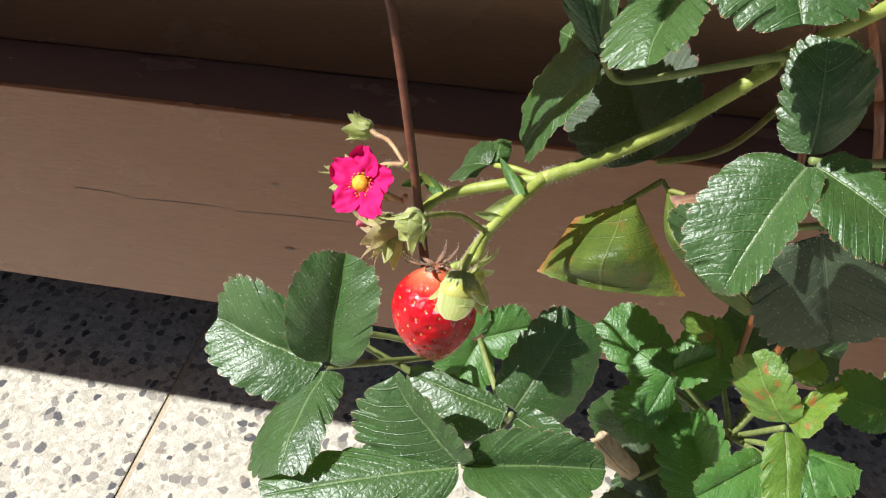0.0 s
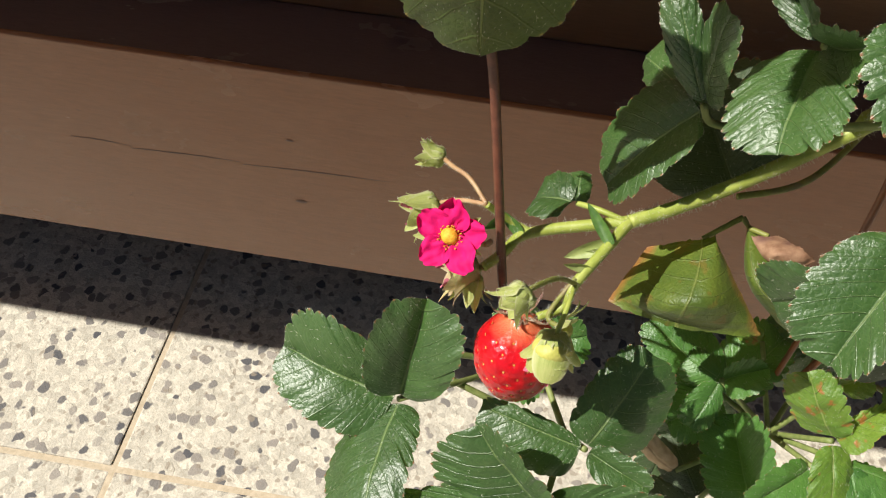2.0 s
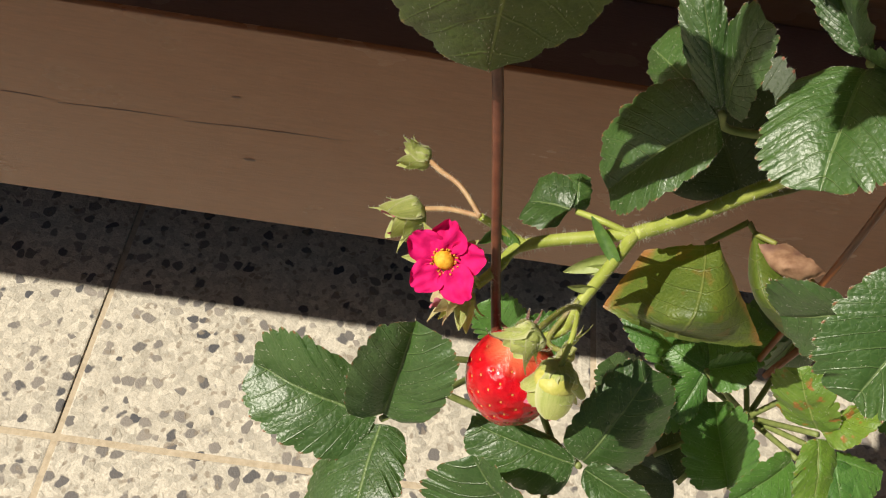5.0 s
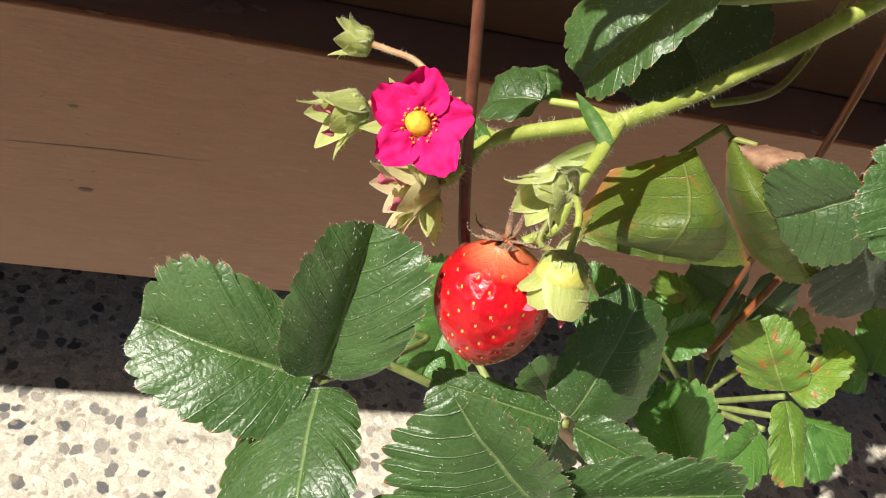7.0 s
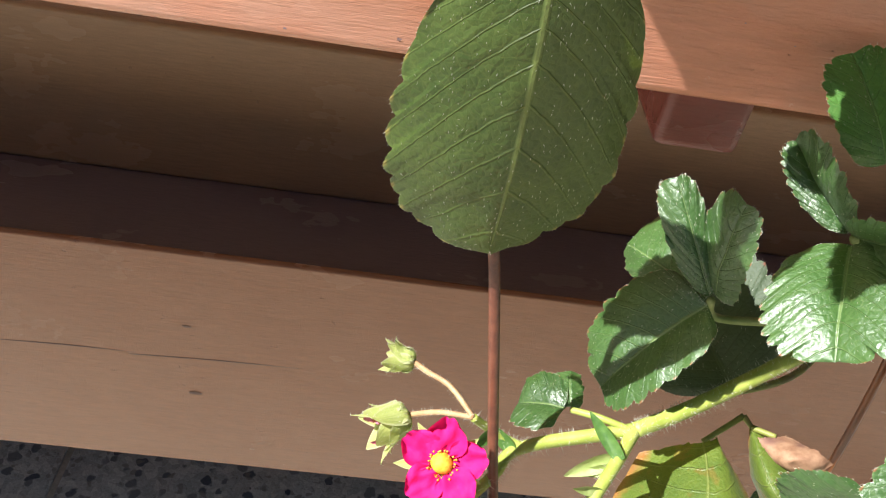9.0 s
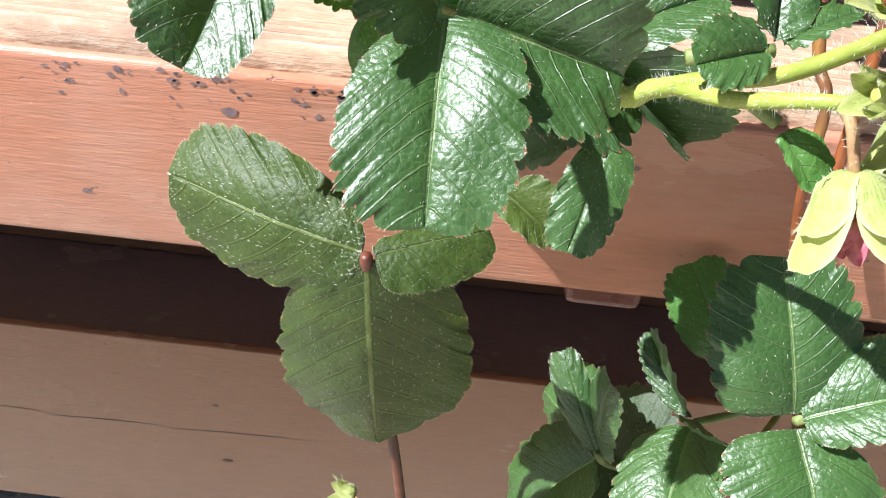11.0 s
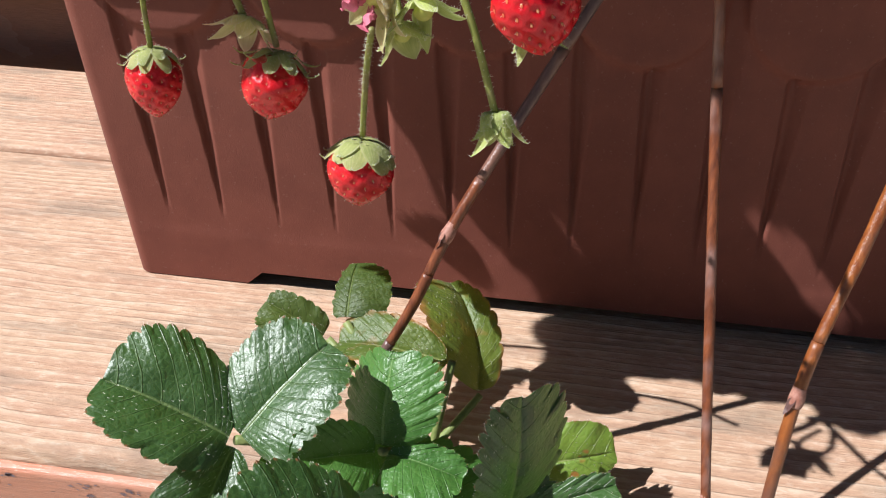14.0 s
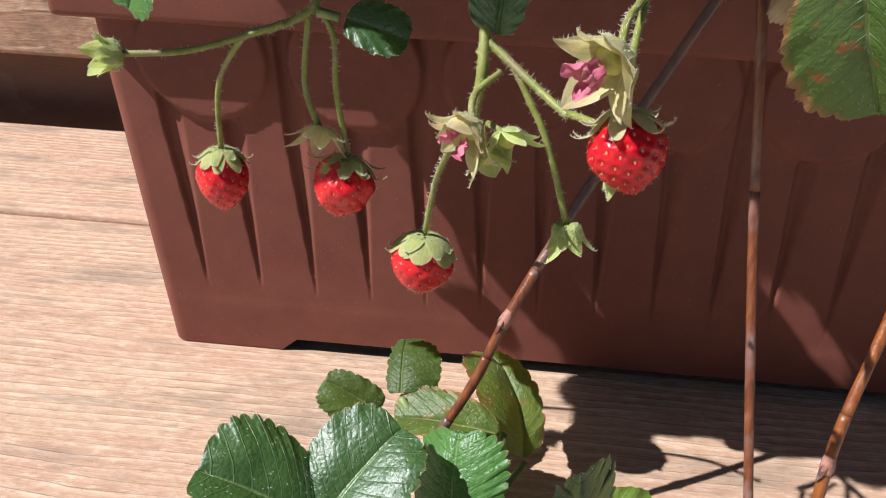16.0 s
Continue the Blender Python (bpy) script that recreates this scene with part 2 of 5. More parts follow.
def plastic(name, base):
    n = Nodes(name)
    f = n.noise(n.world(), 70.0, 4.0)
    dust = n.ramp(n.noise(n.world(), 900.0, 2.0), 0.66, 0.74)
    col = n.mix(n.ramp(f, 0.35, 0.7), rgb(*base), rgb(base[0] * 1.2, base[1] * 1.22, base[2] * 1.2))
    col = n.mix(n.math("MULTIPLY", dust, 0.18), col, rgb(0.4, 0.28, 0.23))
    return n.set(Base_Color=col, Roughness=n.math("ADD", 0.48, n.math("MULTIPLY", f, 0.2)), Normal=n.bump(n.noise(n.world(), 1600.0, 2.0), 0.0002, 0.5), Specular_IOR_Level=0.2)


def berry_material(name, red, blush):
    """Ripe flesh: red, paler towards the cap (U runs from cap to tip)."""
    n = Nodes(name)
    u = n.add("ShaderNodeSeparateXYZ", Vector=n.add("ShaderNodeTexCoord").outputs["UV"]).outputs[0]
    f = n.noise(n.world(), 260.0, 3.0)
    col = n.mix(n.ramp(f, 0.3, 0.75), rgb(*red), rgb(red[0] * 0.62, red[1] * 0.5, red[2] * 0.6))
    col = n.mix(n.math("MULTIPLY", n.math("SUBTRACT", 1.0, n.ramp(u, 0.03, 0.15)), 0.8), col, rgb(*blush))
    return n.set(Base_Color=col, Roughness=0.24, Coat_Weight=0.3, Coat_Roughness=0.07, Specular_IOR_Level=0.22, Subsurface_Weight=0.35, Subsurface_Radius=(1.0, 0.12, 0.08), Subsurface_Scale=0.003, Normal=n.bump(n.math("ADD", n.noise(n.world(), 900.0, 3.0), n.math("MULTIPLY", n.voronoi(n.world(), 420.0), 0.9)), 0.0007, 0.42))


def bark(name, a, b, c):
    """Runner: reddish brown, greyer and peeling in long streaks along z."""
    n = Nodes(name)
    s = n.noise(n.world((300, 300, 22)), 2.0, 4.0)
    p = n.noise(n.world((60, 60, 30)), 1.4, 3.0)
    col = n.mix(n.ramp(s, 0.35, 0.65), rgb(*a), rgb(*b))
    col = n.mix(n.math("MULTIPLY", n.ramp(p, 0.48, 0.62), 0.55), col, rgb(*c))
    return n.set(Base_Color=col, Roughness=0.38, Normal=n.bump(s, 0.0005, 0.7))


def petal_material(name, a, b):
    n = Nodes(name)
    u = n.add("ShaderNodeSeparateXYZ", Vector=n.add("ShaderNodeTexCoord").outputs["UV"]).outputs[0]
    f = n.noise(n.world(), 350.0, 3.0)
    col = n.mix(n.ramp(f, 0.3, 0.7), rgb(*a), rgb(*b))
    n.set(Base_Color=col, Roughness=0.75, Normal=n.bump(f, 0.0006, 0.4), Specular_IOR_Level=0.25)
    tr = n.add("ShaderNodeBsdfTranslucent", Color=col)
    both = n.add("ShaderNodeMixShader", i0=0.2, i1=n.bsdf.outputs[0], i2=tr.outputs[0])
    n.tree.links.new(both.outputs[0], n.out.inputs[0])
    return n.mat


LEAF = leaf_material("strawberry_leaf_green", (0.022, 0.060, 0.013), (0.052, 0.120, 0.026), (0.22, 0.30, 0.11), 0.35, fuzz=0.02, shine=0.9)
LEAF_FRESH = leaf_material("young_leaf_green", (0.044, 0.130, 0.024), (0.085, 0.200, 0.040), (0.22, 0.34, 0.12), 0.33)
LEAF_PALE = leaf_material("hairy_leaf_green", (0.026, 0.054, 0.007), (0.072, 0.110, 0.018), (0.18, 0.23, 0.06), 0.46, 0.22, edge=(0.30, 0.22, 0.06), fuzz=0.02, shine=0.45)
LEAF_YELLOW = leaf_material("yellowing_leaf", (0.070, 0.170, 0.020), (0.175, 0.275, 0.036), (0.36, 0.40, 0.14), 0.40, 0.28, 0.8, fuzz=0.05)
LEAF_OLD = leaf_material("ageing_leaf", (0.040, 0.085, 0.012), (0.140, 0.190, 0.024), (0.26, 0.29, 0.08), 0.42, 0.25, 0.25, (0.40, 0.15, 0.05), fuzz=0.05, border=(0.30, 0.13, 0.035))
# Duller, rougher and less translucent leaf green.
LEAF_DULL = leaf_material("dull_leaf_green", (0.030, 0.052, 0.022), (0.050, 0.078, 0.034), (0.09, 0.12, 0.06), 0.55, 0.15, fuzz=0.15)
DRY = plain_green("dry_leaf", (0.20, 0.10, 0.055), (0.34, 0.20, 0.12), 0.75, 260.0, 0.1, (0.13, 0.06, 0.05))
DRY_PALE = plain_green("dry_leaf_pale", (0.46, 0.33, 0.19), (0.58, 0.45, 0.29), 0.75, 200.0, 0.15, (0.30, 0.17, 0.08))
STEM = plain_green("stem_green", (0.29, 0.35, 0.055), (0.40, 0.45, 0.10), 0.45, 220.0)
STEM_PALE = plain_green("stem_pale_green", (0.27, 0.34, 0.09), (0.40, 0.46, 0.17), 0.5, 300.0, 0.25)
STEM_DULL = plain_green("stem_dull_green", (0.17, 0.22, 0.06), (0.26, 0.30, 0.10), 0.5, 260.0)
STEM_RED = plain_green("stem_reddish", (0.36, 0.20, 0.10), (0.46, 0.31, 0.16), 0.5, 240.0, 0.1)
PETIOLE_RED = plain_green("petiole_red_brown", (0.085, 0.026, 0.015), (0.15, 0.050, 0.027), 0.4, 300.0, 0.05)
HAIR = plain_green("stem_hair", (0.68, 0.68, 0.54), (0.82, 0.82, 0.72), 0.35, 300.0, 0.3)
SEPAL = sepal_material("sepal_green", (0.40, 0.49, 0.11), (0.62, 0.66, 0.25), (0.48, 0.53, 0.17), (0.70, 0.69, 0.44))
SEPAL_DULL = sepal_material("sepal_grey_green", (0.37, 0.43, 0.12), (0.60, 0.61, 0.24), (0.36, 0.41, 0.14), (0.66, 0.63, 0.38))
STEM_OLIVE = plain_green("stem_olive", (0.21, 0.235, 0.045), (0.33, 0.335, 0.085), 0.5, 300.0, 0.25, (0.28, 0.23, 0.10))
SEPAL_PINK = sepal_material("sepal_pinkish", (0.54, 0.53, 0.19), (0.74, 0.68, 0.35), (0.64, 0.42, 0.30), (0.74, 0.66, 0.45))
PETAL = petal_material("petal_pink", (0.68, 0.003, 0.125), (0.77, 0.010, 0.18))
PETAL_OLD = petal_material("petal_faded", (0.50, 0.10, 0.17), (0.60, 0.22, 0.28))
POLLEN = plain_green("stamen_yellow", (0.68, 0.30, 0.012), (0.84, 0.48, 0.04), 0.7, 900.0, 0.1)
ANTHER = plain_green("stamen_orange", (0.50, 0.20, 0.02), (0.72, 0.36, 0.05), 0.7, 900.0, 0.1)
BERRY = berry_material("berry_red", (0.56, 0.006, 0.014), (0.72, 0.22, 0.10))
BERRY_DARK = berry_material("berry_deep_red", (0.64, 0.016, 0.022), (0.66, 0.14, 0.08))
GREEN_FRUIT = plain_green("unripe_fruit", (0.42, 0.42, 0.08), (0.55, 0.52, 0.14), 0.5, 500.0, 0.1)
SEED = plain_green("seed_yellow", (0.50, 0.22, 0.04), (0.68, 0.42, 0.10), 0.4, 900.0, 0.0)
SEED_RED = plain_green("seed_dark_red", (0.44, 0.055, 0.025), (0.62, 0.22, 0.08), 0.35, 900.0, 0.0)
RUNNER = bark("runner_bark", (0.10, 0.026, 0.011), (0.21, 0.062, 0.022), (0.30, 0.20, 0.18))
RUNNER_ORANGE = bark("runner_orange", (0.16, 0.042, 0.011), (0.28, 0.088, 0.019), (0.10, 0.055, 0.045))
RUNNER_GREY = bark("runner_grey", (0.085, 0.045, 0.042), (0.14, 0.075, 0.065), (0.22, 0.10, 0.06))
RUNNER_OLIVE = bark("runner_olive", (0.17, 0.055, 0.018), (0.25, 0.12, 0.032), (0.10, 0.05, 0.038))
NODE = plain_green("runner_joint", (0.24, 0.09, 0.06), (0.40, 0.20, 0.15), 0.6, 500.0, 0.0)
BRACT = plain_green("bract_green", (0.055, 0.13, 0.025), (0.11, 0.21, 0.045), 0.45, 330.0, 0.2)
LEAF_RUST = leaf_material("reddening_leaf", (0.060, 0.125, 0.024), (0.125, 0.195, 0.042), (0.34, 0.38, 0.13), 0.36, 0.3, 0.85, border=(0.34, 0.15, 0.06))
BOARD_BACK = painted_wood("board_back_paint", (0.29, 0.185, 0.108), (0.35, 0.235, 0.15), 0.3)
BOARD = painted_wood("board_brown_paint", (0.225, 0.114, 0.067), (0.30, 0.178, 0.115), 0.35)
FASCIA = painted_wood("seat_edge_paint", (0.43, 0.185, 0.115), (0.56, 0.35, 0.27), 0.7)
BEARER = painted_wood("bearer_paint", (0.13, 0.036, 0.028), (0.18, 0.07, 0.055), 0.3)
WOOD = weathered_wood("weathered_softwood")
PAVING = terrazzo("exposed_aggregate")
# Purplish dark colour that stands in for the shade under the seat.
GAP_SHADE = painted_wood("gap_shade", (0.128, 0.106, 0.126), (0.16, 0.135, 0.15), 0.3)
SCAR = plain_green("bare_scar", (0.15, 0.11, 0.13), (0.30, 0.19, 0.18), 0.8, 500.0, 0.0)
JOINT = plain_green("joint_mortar", (0.40, 0.33, 0.23), (0.52, 0.44, 0.32), 0.9, 200.0, 0.0)
POT = plastic("brown_plastic", (0.152, 0.050, 0.036))
SOIL = plain_green("potting_soil", (0.025, 0.018, 0.012), (0.05, 0.035, 0.024), 0.95, 300.0, 0.0)
CRACK = plain_green("crack_shadow_line", (0.135, 0.092, 0.080), (0.175, 0.108, 0.085), 0.9, 90.0, 0.0)


# ---- building blocks ----
def thing(name, label, category, group="", at=(0, 0, 0), kind=""):
    ob = new(name)
    ob.location = at
    ob.empty_display_size = 0.01
    return tagged(ob, label, category, group, kind)


def origin(ob):
    o = Vector(ob.location)
    while ob.parent:
        ob = ob.parent
        o += Vector(ob.location)
    return o


def mesh_part(name, verts, faces, material, parent, label="", uvs=None, smooth=True, kind=""):
    """One mesh object under a thing or part, from places in the world."""
    o = origin(parent) if parent else Vector((0, 0, 0))
    me = bpy.data.meshes.new(name)
    me.from_pydata([tuple(Vector(v) - o) for v in verts], [], faces)
    if uvs:
        layer = me.uv_layers.new(name="uv")
        layer.data.foreach_set("uv", [c for l in me.loops for c in uvs[l.vertex_index]])
    me.materials.append(material)
    me.polygons.foreach_set("use_smooth", [smooth] * len(me.polygons))
    me.update()
    ob = new(name, me)
    ob.parent = parent
    if label:
        tagged(ob, label)
    if kind:
        tagged(ob, kind=kind)
    return ob


def frame_of(axis, hint):
    """Unit axes (side, along, up) with along = axis and up as near to hint as can be."""
    a = Vector(axis).normalized()
    up = Vector(hint) - a * a.dot(Vector(hint))
    up = up.normalized() if up.length > 1e-6 else a.orthogonal().normalized()
    return a.cross(up).normalized(), a, up


def smooth_line(points, steps=7):
    p = [Vector(q) for q in points]
    if len(p) < 3:
        return [p[0].lerp(p[-1], i / steps) for i in range(steps + 1)]
    out = []
    for i in range(len(p) - 1):
        a, b = p[max(i - 1, 0)], p[i]
        c, d = p[i + 1], p[min(i + 2, len(p) - 1)]
        for k in range(steps):
            t = k / steps
            out.append(0.5 * (2 * b + (c - a) * t + (2 * a - 5 * b + 4 * c - d) * t * t + (3 * b - a - 3 * c + d) * t ** 3))
    return out + [p[-1]]


def tube_data(points, r0, r1, sides=8, steps=7, swell=()):
    """Verts and faces of a round stalk along a smooth line, with swollen nodes at the given fractions."""
    line = smooth_line(points, steps)
    verts, faces, n = [], [], len(line)
    up = Vector((0.13, -0.7, 0.7))
    for i, q in enumerate(line):
        way = (line[min(i + 1, n - 1)] - line[max(i - 1, 0)])
        s, a, u = frame_of(way, up)
        up = u
        t = i / (n - 1)
        r = r0 + (r1 - r0) * t
        for w, size in swell:
            r *= 1 + size * math.exp(-((t - w) / 0.018) ** 2)
        r *= 1 + 0.05 * noise.noise(q * 180)
        for k in range(sides):
            ang = 2 * math.pi * k / sides
            verts.append(q + (s * math.cos(ang) + u * math.sin(ang)) * r)
    for i in range(n - 1):
        for k in range(sides):
            k2 = (k + 1) % sides
            faces.append((i * sides + k, i * sides + k2, (i + 1) * sides + k2, (i + 1) * sides + k))
    faces.append(tuple(reversed(range(sides))))
    faces.append(tuple((n - 1) * sides + k for k in range(sides)))
    return verts, faces, line


def stalk(name, points, r0, r1, material, parent, label="", sides=8, steps=7, swell=()):
    v, f, _ = tube_data(points, r0, r1, sides, steps, swell)
    return mesh_part(name, v, f, material, parent, label)


def spikes(roots, length, parent, seed, width=0.00005, label="fine pale hairs"):
    """Fine hairs from (place, way) pairs: thin three-sided spikes, all one part."""
    rnd = random.Random(seed)
    verts, faces = [], []
    for p, out in roots:
        s, a, u = frame_of(out, (0.2, 0.7, 0.3))
        b = len(verts)
        e = p + a * length * rnd.uniform(0.45, 1.15) + u * length * rnd.uniform(-0.25, 0.25)
        verts += [p + s * width, p + (u * 0.86 - s * 0.5) * width, p - (u * 0.86 + s * 0.5) * width, e]
        faces += [(b, b + 1, b + 3), (b + 1, b + 2, b + 3), (b + 2, b, b + 3)]
    return mesh_part("hairs", verts, faces, HAIR, parent, label, kind="stuff")


def hairs(points, radius, count, length, parent, seed, steps=9):
    """Fine hairs that stand off a stalk."""
    rnd = random.Random(seed)
    line = smooth_line(points, steps)
    roots = []
    run = sum((b - a).length for a, b in zip(line, line[1:]))
    for _ in range(int(count * 1.7 * min(1.0, run / 0.025))):
        i = rnd.randrange(len(line) - 1)
        q = line[i].lerp(line[i + 1], rnd.random())
        s, a, u = frame_of(line[i + 1] - line[i], (0.1, -0.6, 0.8))
        ang = rnd.uniform(0, 2 * math.pi)
        out = (s * math.cos(ang) + u * math.sin(ang) + a * rnd.uniform(-0.5, 0.5)).normalized()
        roots.append((q + out * radius * 0.9, out))
    return spikes(roots, length, parent, seed + 50)


VIEWED = Vector((-0.1, -0.75, 0.65))


def blade(base, tip, side_a, side_b, bend=0.05, seed=0, quilt=1.0, wave=1.0, tooth_size=1.0, teeth=9, per=8, across=12, dome=0.07):
    """Verts, faces and uvs of one toothed leaflet between its base, its tip and the widest place of either side.
    The rows of the grid run out along its side veins; the blade swells between the veins. bend: arch of the midrib."""
    base, tip = Vector(base), Vector(tip)
    length = (tip - base).length
    a = (tip - base) / length
    halves = []
    for side in (side_a, side_b):
        d = Vector(side) - base
        y = d.dot(a)
        halves.append((y / length, d - a * y))
    m = a.cross(halves[0][1]) - a.cross(halves[1][1])
    turn = 1.0 if m.dot(VIEWED) > 0 else -1.0
    mean = m.normalized() * turn
    rnd = random.Random(seed)
    off = Vector((rnd.uniform(0, 50), rnd.uniform(0, 50), rnd.uniform(0, 50)))
    rows = teeth * per + 2 * per
    verts, faces, uvs = [], [], []
    span = sum(e.length for _, e in halves)
    first = 2.0 / (teeth + 2.0)
    for sign, (widest, e) in zip((1, -1), halves):
        start = len(verts)
        width = e.length
        e = e.normalized()
        up = a.cross(e).normalized() * turn * sign
        power = math.log(max(0.40, min(0.64, widest))) / math.log(0.5)
        for i in range(rows + 1):
            q = i / rows
            th = -math.pi / 2 + math.pi * q
            c = max(math.cos(th), 0.0)
            phase = (q - first) / (1 - first) * teeth
            p = phase % 1.0
            vein = abs(p - 0.5)
            x_edge = width * c ** (0.49 if q > 0.5 else 0.57)
            y_edge = length * (0.5 + 0.5 * math.sin(th)) ** power
            size = 0.048 * tooth_size * span * (0.75 + 0.6 * noise.noise(Vector((phase * 0.9, sign * 3, 0)) + off))
            size *= max(0.0, min(1.0, (q - 0.22) * 5)) * (0.6 if phase > teeth - 1 else 1.0)
            notch = size * (1 - (1 - abs(2 * p - 1) ** 2.0) ** 0.8 - 0.10 * math.exp(-((2 * p - 1) / 0.12) ** 2))
            ex = max(x_edge - c * notch, 0.0)
            ey = y_edge - (math.sin(th) * 0.8 + 0.35) * notch
            my = 0.97 * length * q ** 2.3
            groove = 1 - math.exp(-(vein / 0.17) ** 2)
            for j in range(across + 1):
                v = j / across
                x, y = ex * v, my + (ey - my) * v ** 1.25
                t = y / length
                swell = math.sin(math.pi * min(v, 1.0))
                h = dome * ex * swell + 0.00011 * quilt * (length / 0.04) * (groove - 0.4) * swell ** 0.5
                h += 0.00035 * v ** 4 * math.sin(2 * math.pi * phase * 0.5) - (0.0004 if j == 0 else 0.0)
                w = Vector((x * sign, y, 0))
                h += wave * (0.0016 * noise.noise(w * 55 + off) * (0.3 + 0.7 * v) + 0.0006 * noise.noise(w * 150 + off) + 0.00014 * noise.noise(w * 420 + off))
                lift = mean.lerp(up, min(1.0, v * 3)).normalized()
                verts.append(base + a * y + e * x + mean * (bend * length * 4 * t * (1 - t)) + lift * h)
                uvs.append((phase / 10.0, v))
        for i in range(rows):
            for j in range(across):
                k = start + i * (across + 1) + j
                quad = (k, k + 1, k + across + 2, k + across + 1)
                faces.append(quad if sign * turn > 0 else tuple(reversed(quad)))
    return verts, faces, uvs


def flanks(base, tip, up, width, fold):
    """The widest places of a leaflet of that width whose halves are raised by fold degrees about the midrib."""
    s, a, u = frame_of(Vector(tip) - Vector(base), up)
    mid = Vector(base).lerp(Vector(tip), 0.55)
    lift = u * (0.5 * width * math.sin(radians(fold)))
    reach = s * (0.5 * width * math.cos(radians(fold)))
    return mid + reach + lift, mid - reach + lift


LEAVES = "strawberry leaves"
_count = [0]


def leaf(label, hub, root, leaflets, material, stalk_material=None, radius=0.0011, via=(), quilt=1.0, tooth_size=1.0, wave=1.0, hairy=1.0, teeth=9, per=8, across=12):
    """A strawberry leaf: a stalk from root to hub, and leaflets given as (tip, up, width, fold, bend) or (tip, side, side, bend)."""
    t = thing("strawberry_leaf", label, "leaf", LEAVES, at=hub)
    stalk("petiole", [root, *via, hub], radius * 1.15, radius, stalk_material or STEM_DULL, t)
    hub = Vector(hub)
    roots = []
    for tip, *shape in leaflets:
        _count[0] += 1
        tip = Vector(tip)
        start = hub + (tip - hub).normalized() * 0.0016
        side_a, side_b = shape[:2] if len(shape) == 3 else flanks(start, tip, *shape[:3])
        v, f, uv = blade(start, tip, side_a, side_b, shape[-1], _count[0], quilt, wave, tooth_size, teeth, per, across)
        mesh_part("leaflet", v, f, material, t, uvs=uv)
        rnd = random.Random(_count[0])
        grow = min(1.0, (tip - start).length / 0.042)
        along = (tip - start).normalized()
        for i, (q, e) in enumerate(uv):
            if e > 0.999 and q > -0.2 and rnd.random() < 0.6 * hairy * grow:
                roots.append((v[i], (v[i] - v[i - 1]).normalized() + VIEWED * rnd.uniform(-0.2, 0.6)))
            elif 0.08 < e < 0.97 and rnd.random() < 0.12 * hairy * grow * grow:
                roots.append((v[i] + (v[i - 1] - v[i]) * rnd.random(), along * rnd.uniform(0.6, 1.2) + VIEWED * rnd.uniform(0.15, 0.5) + (v[i] - v[i - 1]).normalized() * rnd.uniform(-0.5, 0.9)))
    if hairy:
        spikes(roots, 0.00095 * (0.35 + 0.65 * grow), t, _count[0], 0.000055)
    return t


def rolled_leaf(label, left, middle, right, root, material, swell=0.0, crumple=0.0008, seed=0):
    """An old leaf that has curled up: a sheet through three lines that run down its left side, its midrib and its right side."""
    t = thing("strawberry_leaf", label, "leaf", LEAVES, at=left[0])
    lines = [smooth_line(p, 14) for p in (left, middle, right)]
    rows, cols = len(lines[0]), 32
    off = Vector((seed * 7.3, seed * 3.1, 0))
    verts, faces, uvs = [], [], []
    for i in range(rows):
        a, b, c = (line[i] for line in lines)
        for j in range(cols + 1):
            e = 2 * j / cols - 1
            p = a * (e * (e - 1) / 2) + b * (1 - e * e) + c * (e * (e + 1) / 2)
            q = i / (rows - 1)
            bulge = swell * math.sin(math.pi * min(1.0, q * 1.15)) * (1 - e * e)
            ripple = crumple * noise.noise(p * 110 + off) + 0.4 * crumple * noise.noise(p * 320 + off)
            rag = 0.0012 * noise.noise(Vector((q * 14, e * 14, seed))) * (1 if i in (0, rows - 1) or j in (0, cols) else 0)
            verts.append(p + Vector((0.1, -1, 0.2)) * (bulge + ripple) + Vector((0, 0, 1)) * rag)
            uvs.append((0.12 + 0.8 * q, abs(e)))
    for i in range(rows - 1):
        for j in range(cols):
            k = i * (cols + 1) + j
            faces.append((k, k + 1, k + cols + 2, k + cols + 1))
    mesh_part("leaflet", verts, faces, material, t, uvs=uvs)
    stalk("petiole", [root, middle[0]], 0.001, 0.0008, STEM_OLIVE, t)
    return t


def sepal_data(base, way, up, length, width, curl=0.2, n=9):
    """A narrow pointed bract, keeled along its middle."""
    s, a, u = frame_of(way, up)
    verts, faces = [], []
    cols = 4
    for i in range(n + 1):
        t = i / n
        w = width * (t + 0.10) ** 0.5 * max(1 - t, 0.012) ** 0.78 * 1.02
        mid = Vector(base) + a * length * t + u * length * curl * t * t
        for j in range(cols + 1):
            k = 2 * j / cols - 1
            verts.append(mid + s * w * k + u * (k * k * w * 0.55 + 0.0004 * noise.noise(Vector((t * 3, k, length * 900)))))
    for i in range(n):
        for k in range(cols):
            q = i * (cols + 1) + k
            faces.append((q, q + 1, q + cols + 2, q + cols + 1))
    return verts, faces


